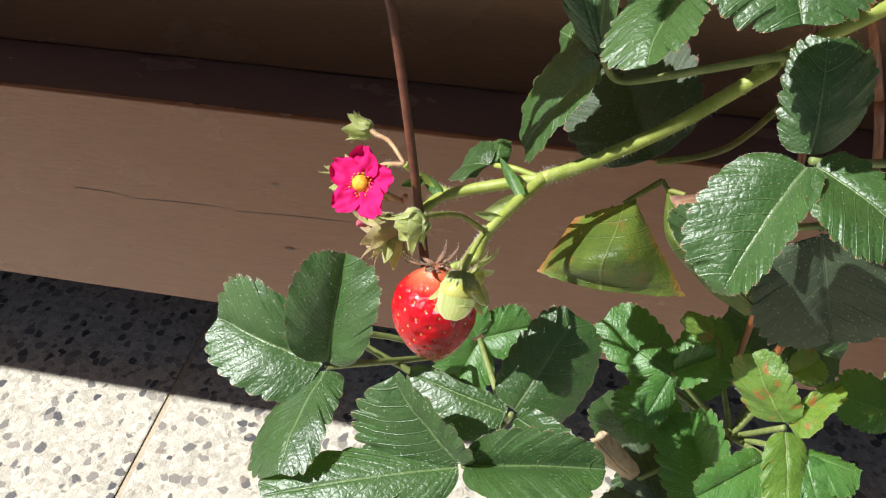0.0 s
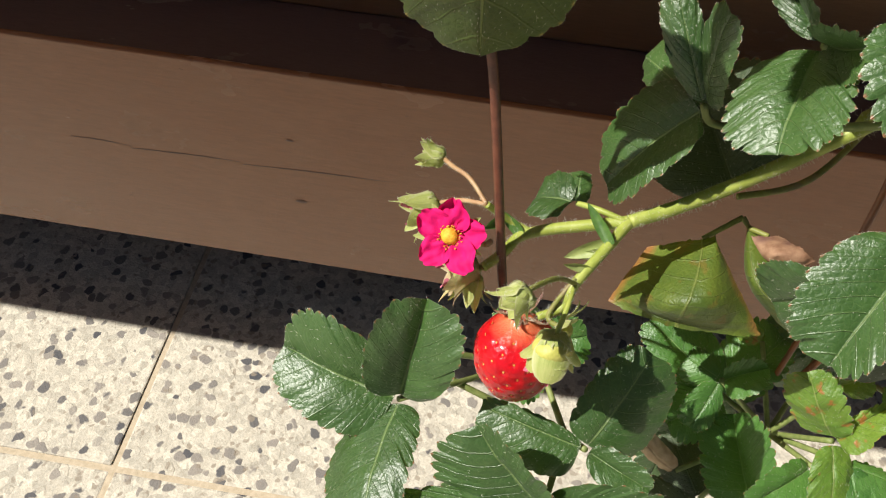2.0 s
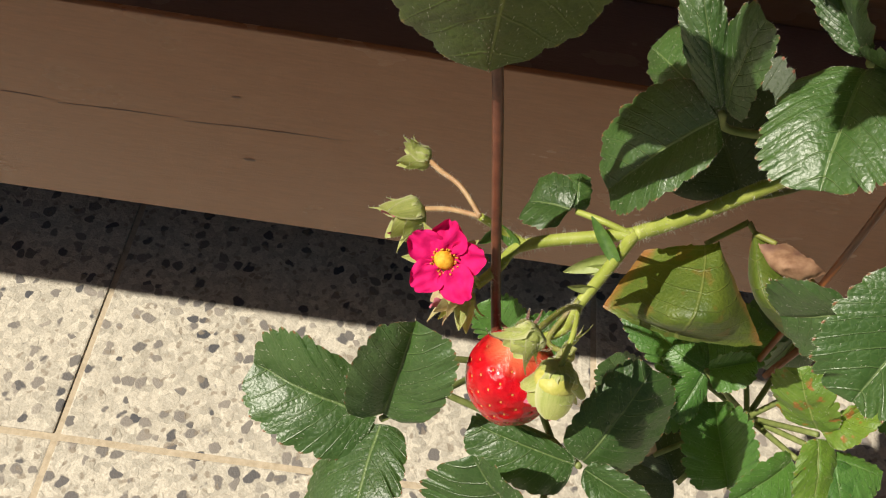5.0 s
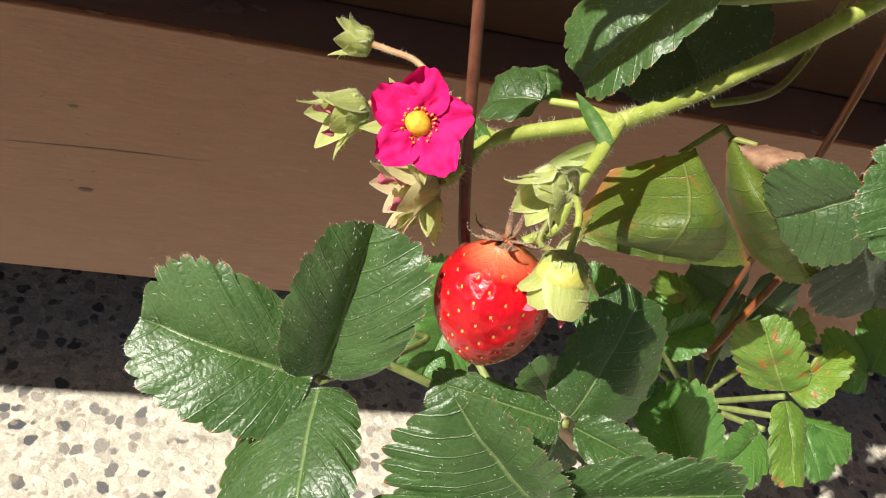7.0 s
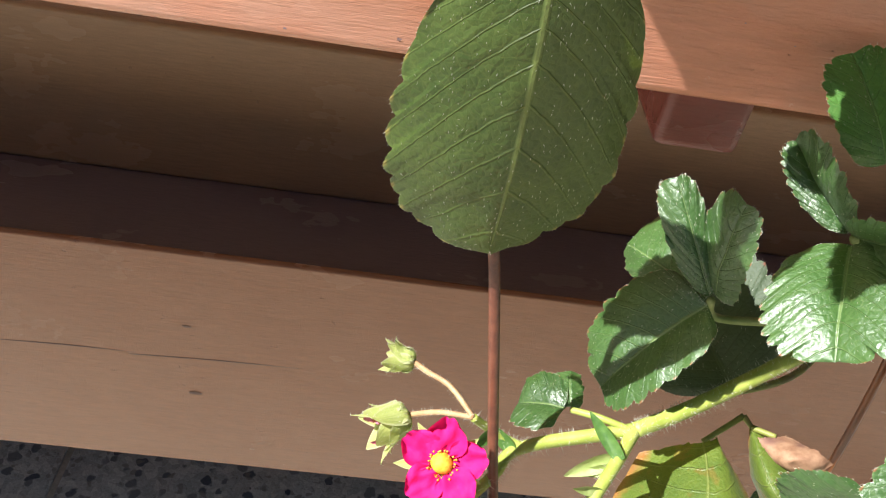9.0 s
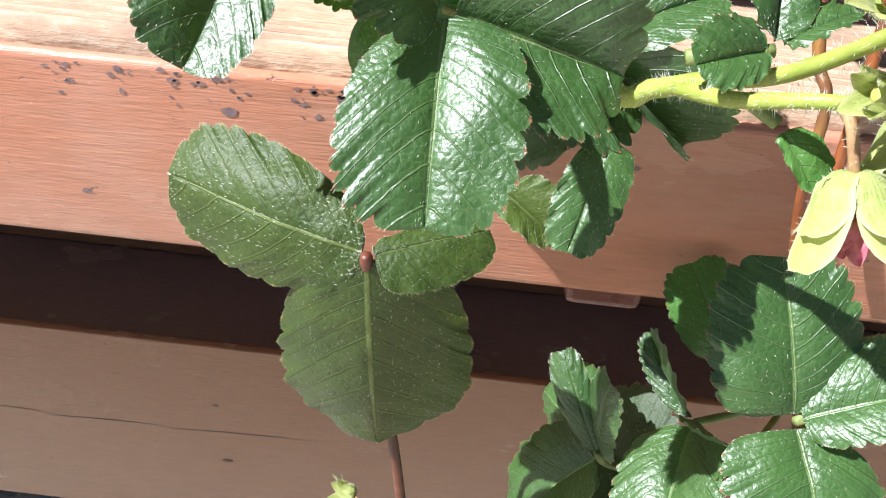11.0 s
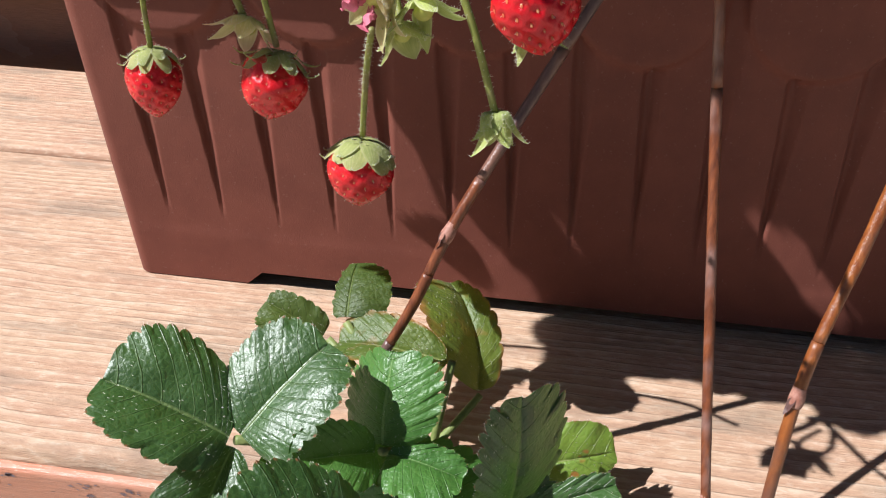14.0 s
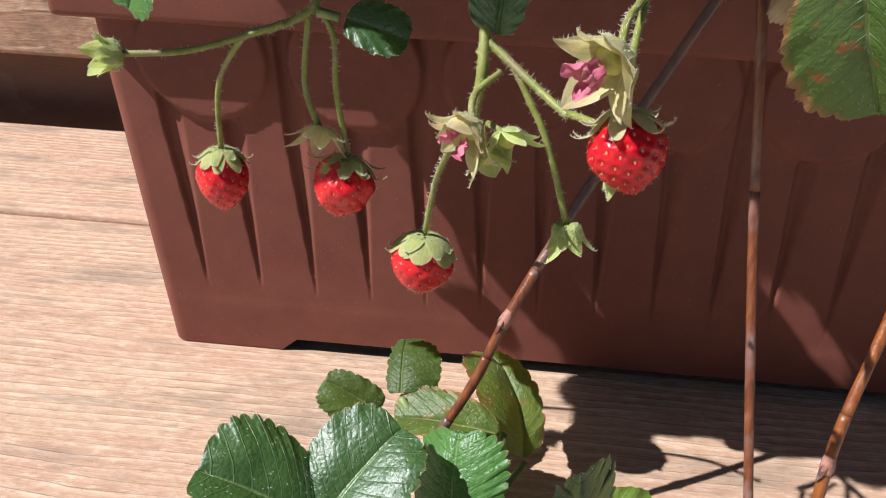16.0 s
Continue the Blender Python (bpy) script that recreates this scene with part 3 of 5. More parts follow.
def sepals(centre, axis, length, count, width, material, parent, spread=35.0, flare=25.0, seed=0, label="", name="sepal", hub=0.0007, crumple=0.0003, floor=None, roots=None, blunt=0.95):
    """A cup of pointed sepals round centre that opens towards axis: each bulges out, rises at about
    spread degrees from the axis and flares at its tip. floor: the body's radius at a height, to lie upon."""
    s, a, u = frame_of(axis, (0.2, -0.5, 0.8))
    rnd = random.Random(seed)
    c = Vector(centre)
    n, cols = 11, 6
    for k in range(count):
        ang = 2 * math.pi * (k + rnd.uniform(-0.22, 0.22)) / count
        out = s * math.cos(ang) + u * math.sin(ang)
        side = a.cross(out)
        size = length * rnd.uniform(0.82, 1.12)
        first, mid, last = 108.0, spread - 16 + rnd.uniform(-7, 7), spread + flare + rnd.uniform(-18, 18)
        off = Vector((rnd.uniform(0, 90), rnd.uniform(0, 90), 0))
        twist = rnd.uniform(-0.15, 0.15)
        rad, high = hub, 0.0
        verts, faces, uvs = [], [], []
        for i in range(n + 1):
            t = i / n
            if t < 0.42:
                e = t / 0.42
                phi = first + (mid - first) * e * e * (3 - 2 * e)
            else:
                phi = mid + (last - mid) * ((t - 0.42) / 0.58) ** 1.6
            phi = radians(phi)
            if i:
                rad += size / n * math.sin(phi)
                high += size / n * math.cos(phi)
            normal = out * math.cos(phi) - a * math.sin(phi)
            w = width * (t + 0.10) ** 0.5 * max(1 - t, 0.012) ** blunt * 1.15
            for j in range(cols + 1):
                x = w * (2 * j / cols - 1)
                p = c + out * rad + a * high + side * (x + twist * t * t * width)
                p -= normal * x * x / (2 * max(rad, 0.0022)) * max(0.2, math.cos(phi))
                p += normal * (crumple * noise.noise(Vector((t * 3.2, x / width * 3.0, 0)) + off) + (0.00018 if j == cols // 2 else 0.0))
                if floor:
                    al = (p - c).dot(a)
                    ax = p - c - a * al
                    need = floor(al) + 0.0004 + 0.0003 * t
                    if ax.length < need and ax.length > 1e-6:
                        p += ax.normalized() * (need - ax.length)
                verts.append(p)
                uvs.append((t, 2 * j / cols - 1))
                if roots is not None and i > 1 and rnd.random() < 0.55:
                    roots.append((p, normal + side * (0.9 * (2 * j / cols - 1)) + out * 0.2))
        for i in range(n):
            for j in range(cols):
                q = i * (cols + 1) + j
                faces.append((q, q + 1, q + cols + 2, q + cols + 1))
        mesh_part(name, verts, faces, material, parent, label, uvs=uvs)


def round_data(centre, axis, rings, sides, profile, seeds=None, dimple=0.0, knobs=0.5):
    """A body of revolution about axis; profile(t) gives (along, radius). Dimples are pressed in at the seeds' places."""
    s, a, u = frame_of(axis, (0.3, -0.6, 0.7))
    c = Vector(centre)
    verts, faces, uvs = [], [], []
    for i in range(rings + 1):
        t = i / rings
        along, r = profile(t)
        for k in range(sides):
            ang = 2 * math.pi * k / sides
            d = s * math.cos(ang) + u * math.sin(ang)
            p = c + a * along + d * r
            if seeds:
                near = min((p - q).length for q in seeds)
                p -= (d + a * (t - 0.5)) * dimple * math.exp(-(near / 0.00062) ** 2)
            p += d * 0.0012 * knobs * noise.noise(p * 190)
            verts.append(p)
            uvs.append((t, k / sides))
    for i in range(rings):
        for k in range(sides):
            k2 = (k + 1) % sides
            faces.append((i * sides + k, i * sides + k2, (i + 1) * sides + k2, (i + 1) * sides + k))
    faces.append(tuple(reversed(range(sides))))
    faces.append(tuple(rings * sides + k for k in range(sides)))
    return verts, faces, uvs


def strawberry(label, cap, axis, length, width, flesh, seed_material, seed=0, flat=0.0, pedicel=None, sepal_mat=None, sepal_r=0.011, sepal_n=9, spread=50.0, stalk_mat=None, sepal_w=0.0045, neck=0.0, grains=90, knobs=0.5, cone=0.3):
    """A ripe fruit that hangs from its cap: flesh with pressed-in seeds, a ring of sepals and its stalk."""
    t = thing("strawberry", label, "strawberry", "ripe strawberries", at=cap)
    a = Vector(axis).normalized()

    def profile(q):
        body = math.sin(math.pi * min(1.0, 0.06 + 0.94 * q)) ** 0.62 * (1.0 - cone * (q - 0.35)) if q < 1 else 0.02
        return length * (q - flat * max(0, q - 0.75)), 0.5 * width * max(body, 0.03) * (1 - neck * math.exp(-(q / 0.12) ** 2))

    s, _, u = frame_of(a, (0.3, -0.6, 0.7))
    places, ways = [], []
    for i in range(grains):
        q = 0.12 + 0.86 * (i + 0.5) / grains
        ang = i * 2.399963 + seed
        along, r = profile(q)
        d = s * math.cos(ang) + u * math.sin(ang)
        p = Vector(cap) + a * along + d * r
        places.append(p + d * 0.0012 * knobs * noise.noise(p * 190))
        ways.append((d + a * (q - 0.5) * 1.2).normalized())
    fine = 1.0 if width < 0.02 else 1.5
    v, f, uv = round_data(cap, a, int(54 * fine), int(76 * fine), profile, places, 0.0008 if width > 0.02 else 0.00065, knobs)
    mesh_part("flesh", v, f, flesh, t, "glossy red flesh", uvs=uv)
    sv, sf = [], []
    size = 0.66 if width < 0.02 else 0.95
    for p, d in zip(places, ways):
        sx, sa, su = frame_of(a, d)
        b = len(sv)
        o = p - su * (0.00052 if width > 0.02 else 0.00036)
        for x, y, z in ((1, 0, 0), (0, 1, 0), (-1, 0, 0), (0, -1, 0), (0, 0, 1), (0.7, 0.7, 0.5), (-0.7, 0.7, 0.5), (-0.7, -0.7, 0.5), (0.7, -0.7, 0.5)):
            sv.append(o + (sx * x * 0.00034 + sa * y * 0.00056 + su * z * 0.00030) * size)
        sf += [(b, b + 5, b + 4), (b + 5, b + 1, b + 4), (b + 1, b + 6, b + 4), (b + 6, b + 2, b + 4), (b + 2, b + 7, b + 4), (b + 7, b + 3, b + 4), (b + 3, b + 8, b + 4), (b + 8, b, b + 4)]
    mesh_part("seeds", sv, sf, seed_material, t, "small seeds pressed into the skin", kind="stuff")
    roots = [(p, d + a * 0.6) for p, d in zip(places, ways)] if width < 0.02 else []
    if sepal_mat:
        def floor(al):
            return profile(max(0.0, min(1.0, al / length)))[1] * (1.0 if al > 0 else 0.0)

        c = Vector(cap) - a * 0.0002
        sepals(c, a, sepal_r * 1.12, sepal_n - 1, sepal_w * 0.58, sepal_mat, t, spread, 66, seed, floor=floor, roots=roots)
        sepals(c - a * 0.0006, a, sepal_r * 0.95, sepal_n - 3, sepal_w * 0.5, sepal_mat, t, spread + 16, 60, seed + 5, floor=floor, roots=roots)
    if pedicel:
        stalk("pedicel", pedicel, 0.00075, 0.0007, stalk_mat or STEM_OLIVE, t)
        hairs(pedicel, 0.0008, 130, 0.0011, t, seed + 3)
    if roots:
        spikes(roots, 0.00075, t, seed + 9, 0.00004)
    return t


def spent(label, centre, axis, radius, pedicel, sepal_mat=None, petals=0, fruit=0.0, seed=0, count=10, spread=55.0, width=0.005, stalk_mat=None, name="spent_flower", flare=15.0, blunt=0.85, petal_reach=0.55):
    """A closed or faded flower: sepals in two rings round a small unripe fruit, sometimes old petals."""
    t = thing(name, label, "bud", "buds and faded flowers", at=centre)
    a = Vector(axis).normalized()
    core = fruit or radius * 0.25
    v, f, uv = round_data(Vector(centre), a, 14, 18, lambda q: (core * 1.5 * q, core * (math.sin(math.pi * (0.1 + 0.88 * q)) ** 0.7)))
    mesh_part("fruit", v, f, GREEN_FRUIT, t, "hard yellow-green young fruit")
    roots = []
    sepals(centre, a, radius * 1.1, count // 2, width * 1.15, sepal_mat or SEPAL, t, spread, flare, seed, roots=roots, blunt=blunt)
    sepals(Vector(centre) - a * 0.0005, a, radius * 0.98, count - count // 2, width * 0.95, sepal_mat or SEPAL, t, spread + 9, flare + 10, seed + 2, roots=roots, blunt=blunt)
    if petals:
        sepals(Vector(centre) + a * radius * 0.40, a, radius * petal_reach, petals, 0.0026, PETAL_OLD, t, 24, 10, seed + 7, "withered pink petal", "petal", crumple=0.0024, blunt=0.5)
    spikes(roots, 0.0008, t, seed + 9, 0.00004)
    if pedicel:
        stalk("pedicel", pedicel, 0.0008, 0.00072, stalk_mat or STEM_OLIVE, t)
        hairs(pedicel, 0.0008, 80, 0.0010, t, seed + 3)
    return t


def petal_blade(base, way, up, length, width, seed):
    s, a, u = frame_of(way, up)
    verts, faces, uvs = [], [], []
    rows, cols = 12, 12
    off = Vector((seed * 3.1, seed * 1.7, 0))
    for i in range(rows + 1):
        t = i / rows
        w = width * 0.5 * (math.sin(math.pi * (0.10 + 0.80 * t ** 0.75)) ** 0.55)
        for j in range(cols + 1):
            v = 2 * j / cols - 1
            dent = 0.05 * math.exp(-(v / 0.22) ** 2) + 0.16 * abs(v) ** 3
            y = length * t * (1 - dent * t)
            h = length * (0.20 * t * t * 0.6 + 0.10 * v * v * t) + 0.0016 * noise.noise(Vector((v * 2.2, t * 2.4, 0)) + off) + 0.0005 * noise.noise(Vector((v * 6, t * 5, 3)) + off)
            verts.append(Vector(base) + s * w * v + a * y + u * h)
            uvs.append((t, v))
    for i in range(rows):
        for j in range(cols):
            k = i * (cols + 1) + j
            faces.append((k, k + 1, k + cols + 2, k + cols + 1))
    return verts, faces, uvs


def flower(label, centre, axis, radius, spin, petal_angles, pedicel, seed=0, roll_up=(0, 0, 1), reach=1.0):
    """An open pink flower: broad petals, pale sepals between them, a yellow dome ringed with stamens."""
    t = thing("strawberry_flower", label, "flower", "open strawberry flowers", at=centre)
    s, a, u = frame_of(axis, roll_up)
    c = Vector(centre)
    for k, (ang, size) in enumerate(petal_angles):
        ang = radians(ang + spin)
        out = s * math.cos(ang) + u * math.sin(ang)
        base = c + out * radius * 0.20 + a * (0.0003 * k)
        v, f, uv = petal_blade(base, out + a * 0.08, a, radius * 0.84 * size, radius * 0.90 * size, seed + k)
        mesh_part("petal", v, f, PETAL, t, "bright magenta petal", uvs=uv)
    sepals(c - a * 0.0016, a, radius * 1.0, 5, 0.0040, SEPAL, t, 92, 0.0, seed)
    v, f, uv = round_data(c + a * 0.0002, a, 12, 20, lambda q: (0.24 * radius * math.sin(q * math.pi / 2), 0.25 * radius * math.cos(q * math.pi / 2) + 0.0001), knobs=0.9)
    mesh_part("centre", v, f, POLLEN, t, "yellow domed centre")
    rnd = random.Random(seed)
    for k in range(26):
        ang = 2 * math.pi * (k + rnd.uniform(-0.35, 0.35)) / 26
        out = s * math.cos(ang) + u * math.sin(ang)
        p = c + out * radius * 0.24
        q = c + out * radius * rnd.uniform(0.25, 0.34) * reach ** 0.6 + a * radius * rnd.uniform(0.06, 0.15) * reach ** 1.4
        v, f, _ = tube_data([p, q], 0.00018, 0.00018, 5, 2)
        b = len(v)
        for x, y, z in ((1, 0, 0), (-1, 0, 0), (0, 1, 0), (0, -1, 0), (0, 0, 1), (0, 0, -1)):
            v.append(q + Vector((x, y, z)) * 0.00040)
        f += [(b, b + 2, b + 4), (b + 2, b + 1, b + 4), (b + 1, b + 3, b + 4), (b + 3, b, b + 4), (b + 2, b, b + 5), (b + 1, b + 2, b + 5), (b + 3, b + 1, b + 5), (b, b + 3, b + 5)]
        mesh_part("stamen", v, f, ANTHER if reach < 1.5 else POLLEN, t)
    if pedicel:
        stalk("pedicel", pedicel, 0.0009, 0.0009, STEM_RED, t)
    return t


def bevelled_box(x0, x1, y0, y1, z0, z1, bevel, segments=2):
    bm = bmesh.new()
    bmesh.ops.create_cube(bm, size=1.0)
    bmesh.ops.scale(bm, vec=(x1 - x0, y1 - y0, z1 - z0), verts=bm.verts)
    bmesh.ops.translate(bm, vec=((x0 + x1) / 2, (y0 + y1) / 2, (z0 + z1) / 2), verts=bm.verts)
    bmesh.ops.bevel(bm, geom=bm.edges[:], offset=bevel, segments=segments, affect="EDGES", profile=0.6)
    return bm


def solid(name, bm, material, parent=None, label="", category="", kind="", smooth=True):
    me = bpy.data.meshes.new(name)
    if parent:
        bmesh.ops.translate(bm, vec=-origin(parent), verts=bm.verts)
    bm.to_mesh(me)
    bm.free()
    me.materials.append(material)
    me.polygons.foreach_set("use_smooth", [smooth] * len(me.polygons))
    ob = new(name, me)
    ob.parent = parent
    return tagged(ob, label, category, "", kind)


# ---- paving: square slabs of exposed aggregate, laid on mortar ----
GROUND = -0.065
bm = bmesh.new()
bmesh.ops.create_grid(bm, x_segments=2, y_segments=2, size=60.0)
bmesh.ops.translate(bm, vec=(0, 0, GROUND - 0.0004), verts=bm.verts)
ground = solid("ground", bm, JOINT, None, "pale mortar bed under paving slabs", "ground", "structure", smooth=False)
pavement = thing("pavement", "sunlit exposed-aggregate paving slabs with dark and pale stones", "pavement", kind="structure", at=(0, 0, GROUND))
TILE, GAP = 0.40, 0.0045
bm = bevelled_box(-(TILE - GAP) / 2, (TILE - GAP) / 2, -(TILE - GAP) / 2, (TILE - GAP) / 2, -0.03, 0.0, 0.0014, 2)
slab_mesh = bpy.data.meshes.new("slab")
bm.to_mesh(slab_mesh)
bm.free()
slab_mesh.materials.append(PAVING)
for i in range(-7, 7):
    for j in range(-8, 4):
        slab = new("slab", slab_mesh)
        slab.parent = pavement
        slab.location = (-0.242 + (i + 0.5) * TILE, 0.321 + (j + 0.5) * TILE, 0.0006 * ((i * 7 + j * 5) % 3))


# ---- bench: seat planks, painted front edge, boards below ----
def seat_top(y):
    return 0.4905 - 0.07 * (y - 0.33)


def plank(name, x0, x1, y0, y1, thick, material, parent, bevel, label=""):
    """A seat plank that follows the seat's slope, its edges rounded."""
    b = bevelled_box(x0, x1, y0, y1, -thick, 0.0, bevel, 3)
    for v in b.verts:
        v.co.z += seat_top(v.co.y)
    return solid(name, b, material, parent, label)


bench = thing("wooden_bench", "weathered wooden bench with red-brown painted front edge", "bench", at=(0, 0.5, GROUND))
plank("seat_plank", -1.3, 1.5, 0.3215, 0.5185, 0.056, WOOD, bench, 0.006, "bleached softwood seat plank with raised grain")
plank("seat_plank", -1.3, 1.5, 0.5225, 0.649, 0.056, WOOD, bench, 0.004, "bleached softwood seat plank with raised grain")
fascia = bevelled_box(-1.3, 1.5, 0.3185, 0.3265, 0.4275, 0.4845, 0.0022, 3)
solid("front_edge", fascia, FASCIA, bench, "chipped salmon-brown painted edge")
solid("lower_board", bevelled_box(-1.3, 1.5, 0.453, 0.4575, 0.058, 0.2355, 0.0012, 2), BOARD, bench, "brown painted board with a long crack")
solid("upper_board", bevelled_box(-1.3, 1.5, 0.585, 0.613, 0.184, 0.293, 0.003, 2), BOARD_BACK, bench, "brown painted board in deep shade")
# Added board, coloured dark to fill the shaded gap behind the lower board.
solid("gap_filler", bevelled_box(-1.3, 1.5, 0.461, 0.6995, 0.166, 0.1835, 0.002, 1), GAP_SHADE, bench, "added dark board standing in for shade under the seat")
solid("back_rest", bevelled_box(-1.3, 1.5, 0.668, 0.695, 0.5085, 0.62, 0.004, 2), WOOD, bench, "sunlit bare wooden back board")
for x in (-0.9, 0.0715, 0.85):
    solid("bearer", bevelled_box(x - 0.0125, x + 0.0125, 0.345, 0.64, 0.398, 0.4275, 0.003, 2), BEARER, bench, "dark red painted cross bearer")
for x in (-0.93, 1.1):
    solid("leg", bevelled_box(x - 0.03, x + 0.03, 0.462, 0.545, GROUND, 0.1655, 0.003, 2), BOARD, bench)
    solid("leg", bevelled_box(x - 0.03, x + 0.03, 0.614, 0.667, GROUND, 0.1655, 0.003, 2), BOARD, bench)
# long drying crack in two stretches, and small knots
for x0, x1, z0, z1 in ((-0.262, -0.222, 0.1575, 0.1565), (-0.2225, -0.145, 0.1545, 0.157), (-0.148, -0.052, 0.155, 0.159)):
    v, f, _ = tube_data([(x0, 0.4537, z0), ((x0 + x1) / 2, 0.4535, (z0 + z1) / 2 + 0.0008), (x1, 0.4537, z1)], 0.00085, 0.00075, 8, 12)
    mesh_part("crack", v, f, CRACK, bench, "dark hairline crack")
for x, z, r in ((-0.112, 0.127, 0.0022), (-0.114, 0.183, 0.0014)):
    v = [Vector((x + r * 1.8 * math.cos(a * 0.5236), 0.4527, z + r * 0.6 * math.sin(a * 0.5236))) for a in range(12)]
    mesh_part("knot", v, [tuple(range(12))], CRACK, bench, "small painted-over knot")
# flaked paint along the front edge: small dark scars
rnd = random.Random(21)
chips = [(-0.0373, 0.4735, 0.0030), (-0.079, 0.4440, 0.0022), (0.064, 0.4700, 0.0022)]
for x in (-0.155, -0.128, -0.104, -0.079, -0.062, -0.049, -0.0365, -0.0185, -0.0087, 0.012, 0.03):
    chips += [(x + rnd.gauss(0, 0.0032), 0.4832 - abs(rnd.gauss(0, 0.0036)), rnd.uniform(0.0004, 0.0017)) for _ in range(11)]
chips += [(rnd.uniform(-0.2, 0.2), rnd.uniform(0.43, 0.478), rnd.uniform(0.0003, 0.0008)) for _ in range(40)]
for x, z, size in chips:
    n = 9
    v = [Vector((x + size * 0.75 * math.cos(6.2832 * k / n) * rnd.uniform(0.5, 1.4), 0.31835, z + size * 0.42 * math.sin(6.2832 * k / n) * rnd.uniform(0.4, 1.4))) for k in range(n)]
    mesh_part("paint_scar", v, [tuple(range(n))], SCAR, bench, smooth=False)
# Added wall that stops light from entering behind and under the bench.
wall = bevelled_box(-3.0, 3.5, 0.70, 0.76, GROUND, 0.62, 0.003, 1)
solid("added_back_wall", wall, BOARD, None, "brown boards added behind the bench to keep light out", "wall", "structure")


# ---- planter: long brown plastic trough, fluted, with half-round scallops under the rim ----
SCALLOP = -0.0733


def planter():
    t = thing("planter_box", "long brown plastic planter box with fluted sides and scallops", "planter", at=(0.19, 0.5, 0.4845))
    z0, z1 = 0.4848, 0.617
    half, mid = 0.2985, 0.19
    cols, rows = 960, 80

    def skin(x, z):
        k = (z - z0) / (z1 - z0)
        y = 0.4185 + 0.006 * k
        h = 0.0
        # scallops: discs in relief that hang from the rim
        spread = 1 + 0.013 / half * k
        xc = mid + (x - mid) / spread
        for c in range(12):
            cx = SCALLOP + 0.0497 * c
            d = math.hypot(xc - cx, (z - 0.6030) * 1.0)
            h = max(h, 0.0022 * max(0.0, min(1.0, (0.0222 - d) / 0.0012)))
        # flutes: grooves that widen upwards and run out above the foot
        p = ((xc + 0.0882) / 0.0211 + 0.5) % 1.0 - 0.5
        rise = max(0.0, min(1.0, (z - 0.508) / 0.068))
        w = 0.18 * rise
        if w > 0.01 and abs(p) < w and abs(xc - mid) < half - 0.006 and h <= 0.0:
            e = (p + w) / (2 * w)
            h -= 0.0024 * math.sin(math.pi * e ** 0.62) ** 1.2 * min(1.0, rise * 2.0)
        # faint ledge above the foot
        h += 0.0003 * max(0.0, min(1.0, (0.508 - z) / 0.003))
        return y - h

    verts, faces = [], []
    for i in range(cols + 1):
        u = i / cols
        for j in range(rows + 1):
            k = j / rows
            grow = 0.013 * k
            x = mid - half - grow + (2 * half + 2 * grow) * u
            foot = 0.0055 * max(0.0, min(1.0, (x - (-0.063)) / 0.006)) * max(0.0, min(1.0, (0.446 - x) / 0.006))
            z = z0 + foot * (1 - k) ** 2 * 1.0 + (z1 - z0) * k
            round_off = 0.006
            edge = min(x - (mid - half - grow), (mid + half + grow) - x)
            back = round_off - math.sqrt(max(0.0, round_off ** 2 - max(0.0, round_off - edge) ** 2))
            verts.append((x, skin(x, z) + back, z))
    for i in range(cols):
        for j in range(rows):
            a = i * (rows + 1) + j
            faces.append((a, a + rows + 1, a + rows + 2, a + 1))
    mesh_part("front_panel", verts, faces, POT, t, "fluted front with half-round scallops")
    for sgn, name in ((-1, "side_panel"), (1, "side_panel")):
        xb, xt = mid + sgn * half, mid + sgn * (half + 0.013)
        v = [(xb, 0.4225, z0), (xb, 0.58, z0), (xt, 0.60, z1), (xt, 0.4285, z1)]
        inner = [(x - sgn * 0.003, y, z) for x, y, z in v]
        mesh_part(name, v + inner, [(0, 1, 2, 3), (7, 6, 5, 4), (0, 4, 5, 1), (1, 5, 6, 2), (2, 6, 7, 3), (3, 7, 4, 0)], POT, t, smooth=False)
    xb, xt = half, half + 0.013
    v = [(mid - xb, 0.58, z0), (mid + xb, 0.58, z0), (mid + xt, 0.60, z1), (mid - xt, 0.60, z1)]
    mesh_part("back_panel", v + [(x, y - 0.003, z) for x, y, z in v], [(0, 1, 2, 3), (7, 6, 5, 4), (0, 4, 5, 1), (1, 5, 6, 2), (2, 6, 7, 3), (3, 7, 4, 0)], POT, t, smooth=False)
    # rim: a rounded lip that stands proud, as a frame of four bars
    for x0, x1, y0, y1 in ((mid - xt - 0.007, mid + xt + 0.007, 0.4135, 0.4265), (mid - xt - 0.007, mid + xt + 0.007, 0.595, 0.607), (mid - xt - 0.007, mid - xt + 0.004, 0.427, 0.5945), (mid + xt - 0.004, mid + xt + 0.007, 0.427, 0.5945)):
        solid("rim", bevelled_box(x0, x1, y0, y1, 0.6165, 0.640, 0.0025, 3), POT, t)
    solid("soil", bevelled_box(mid - half - 0.005, mid + half + 0.005, 0.428, 0.594, 0.60, 0.622, 0.004, 2), SOIL, t, "dark potting soil")
    return t


planter()


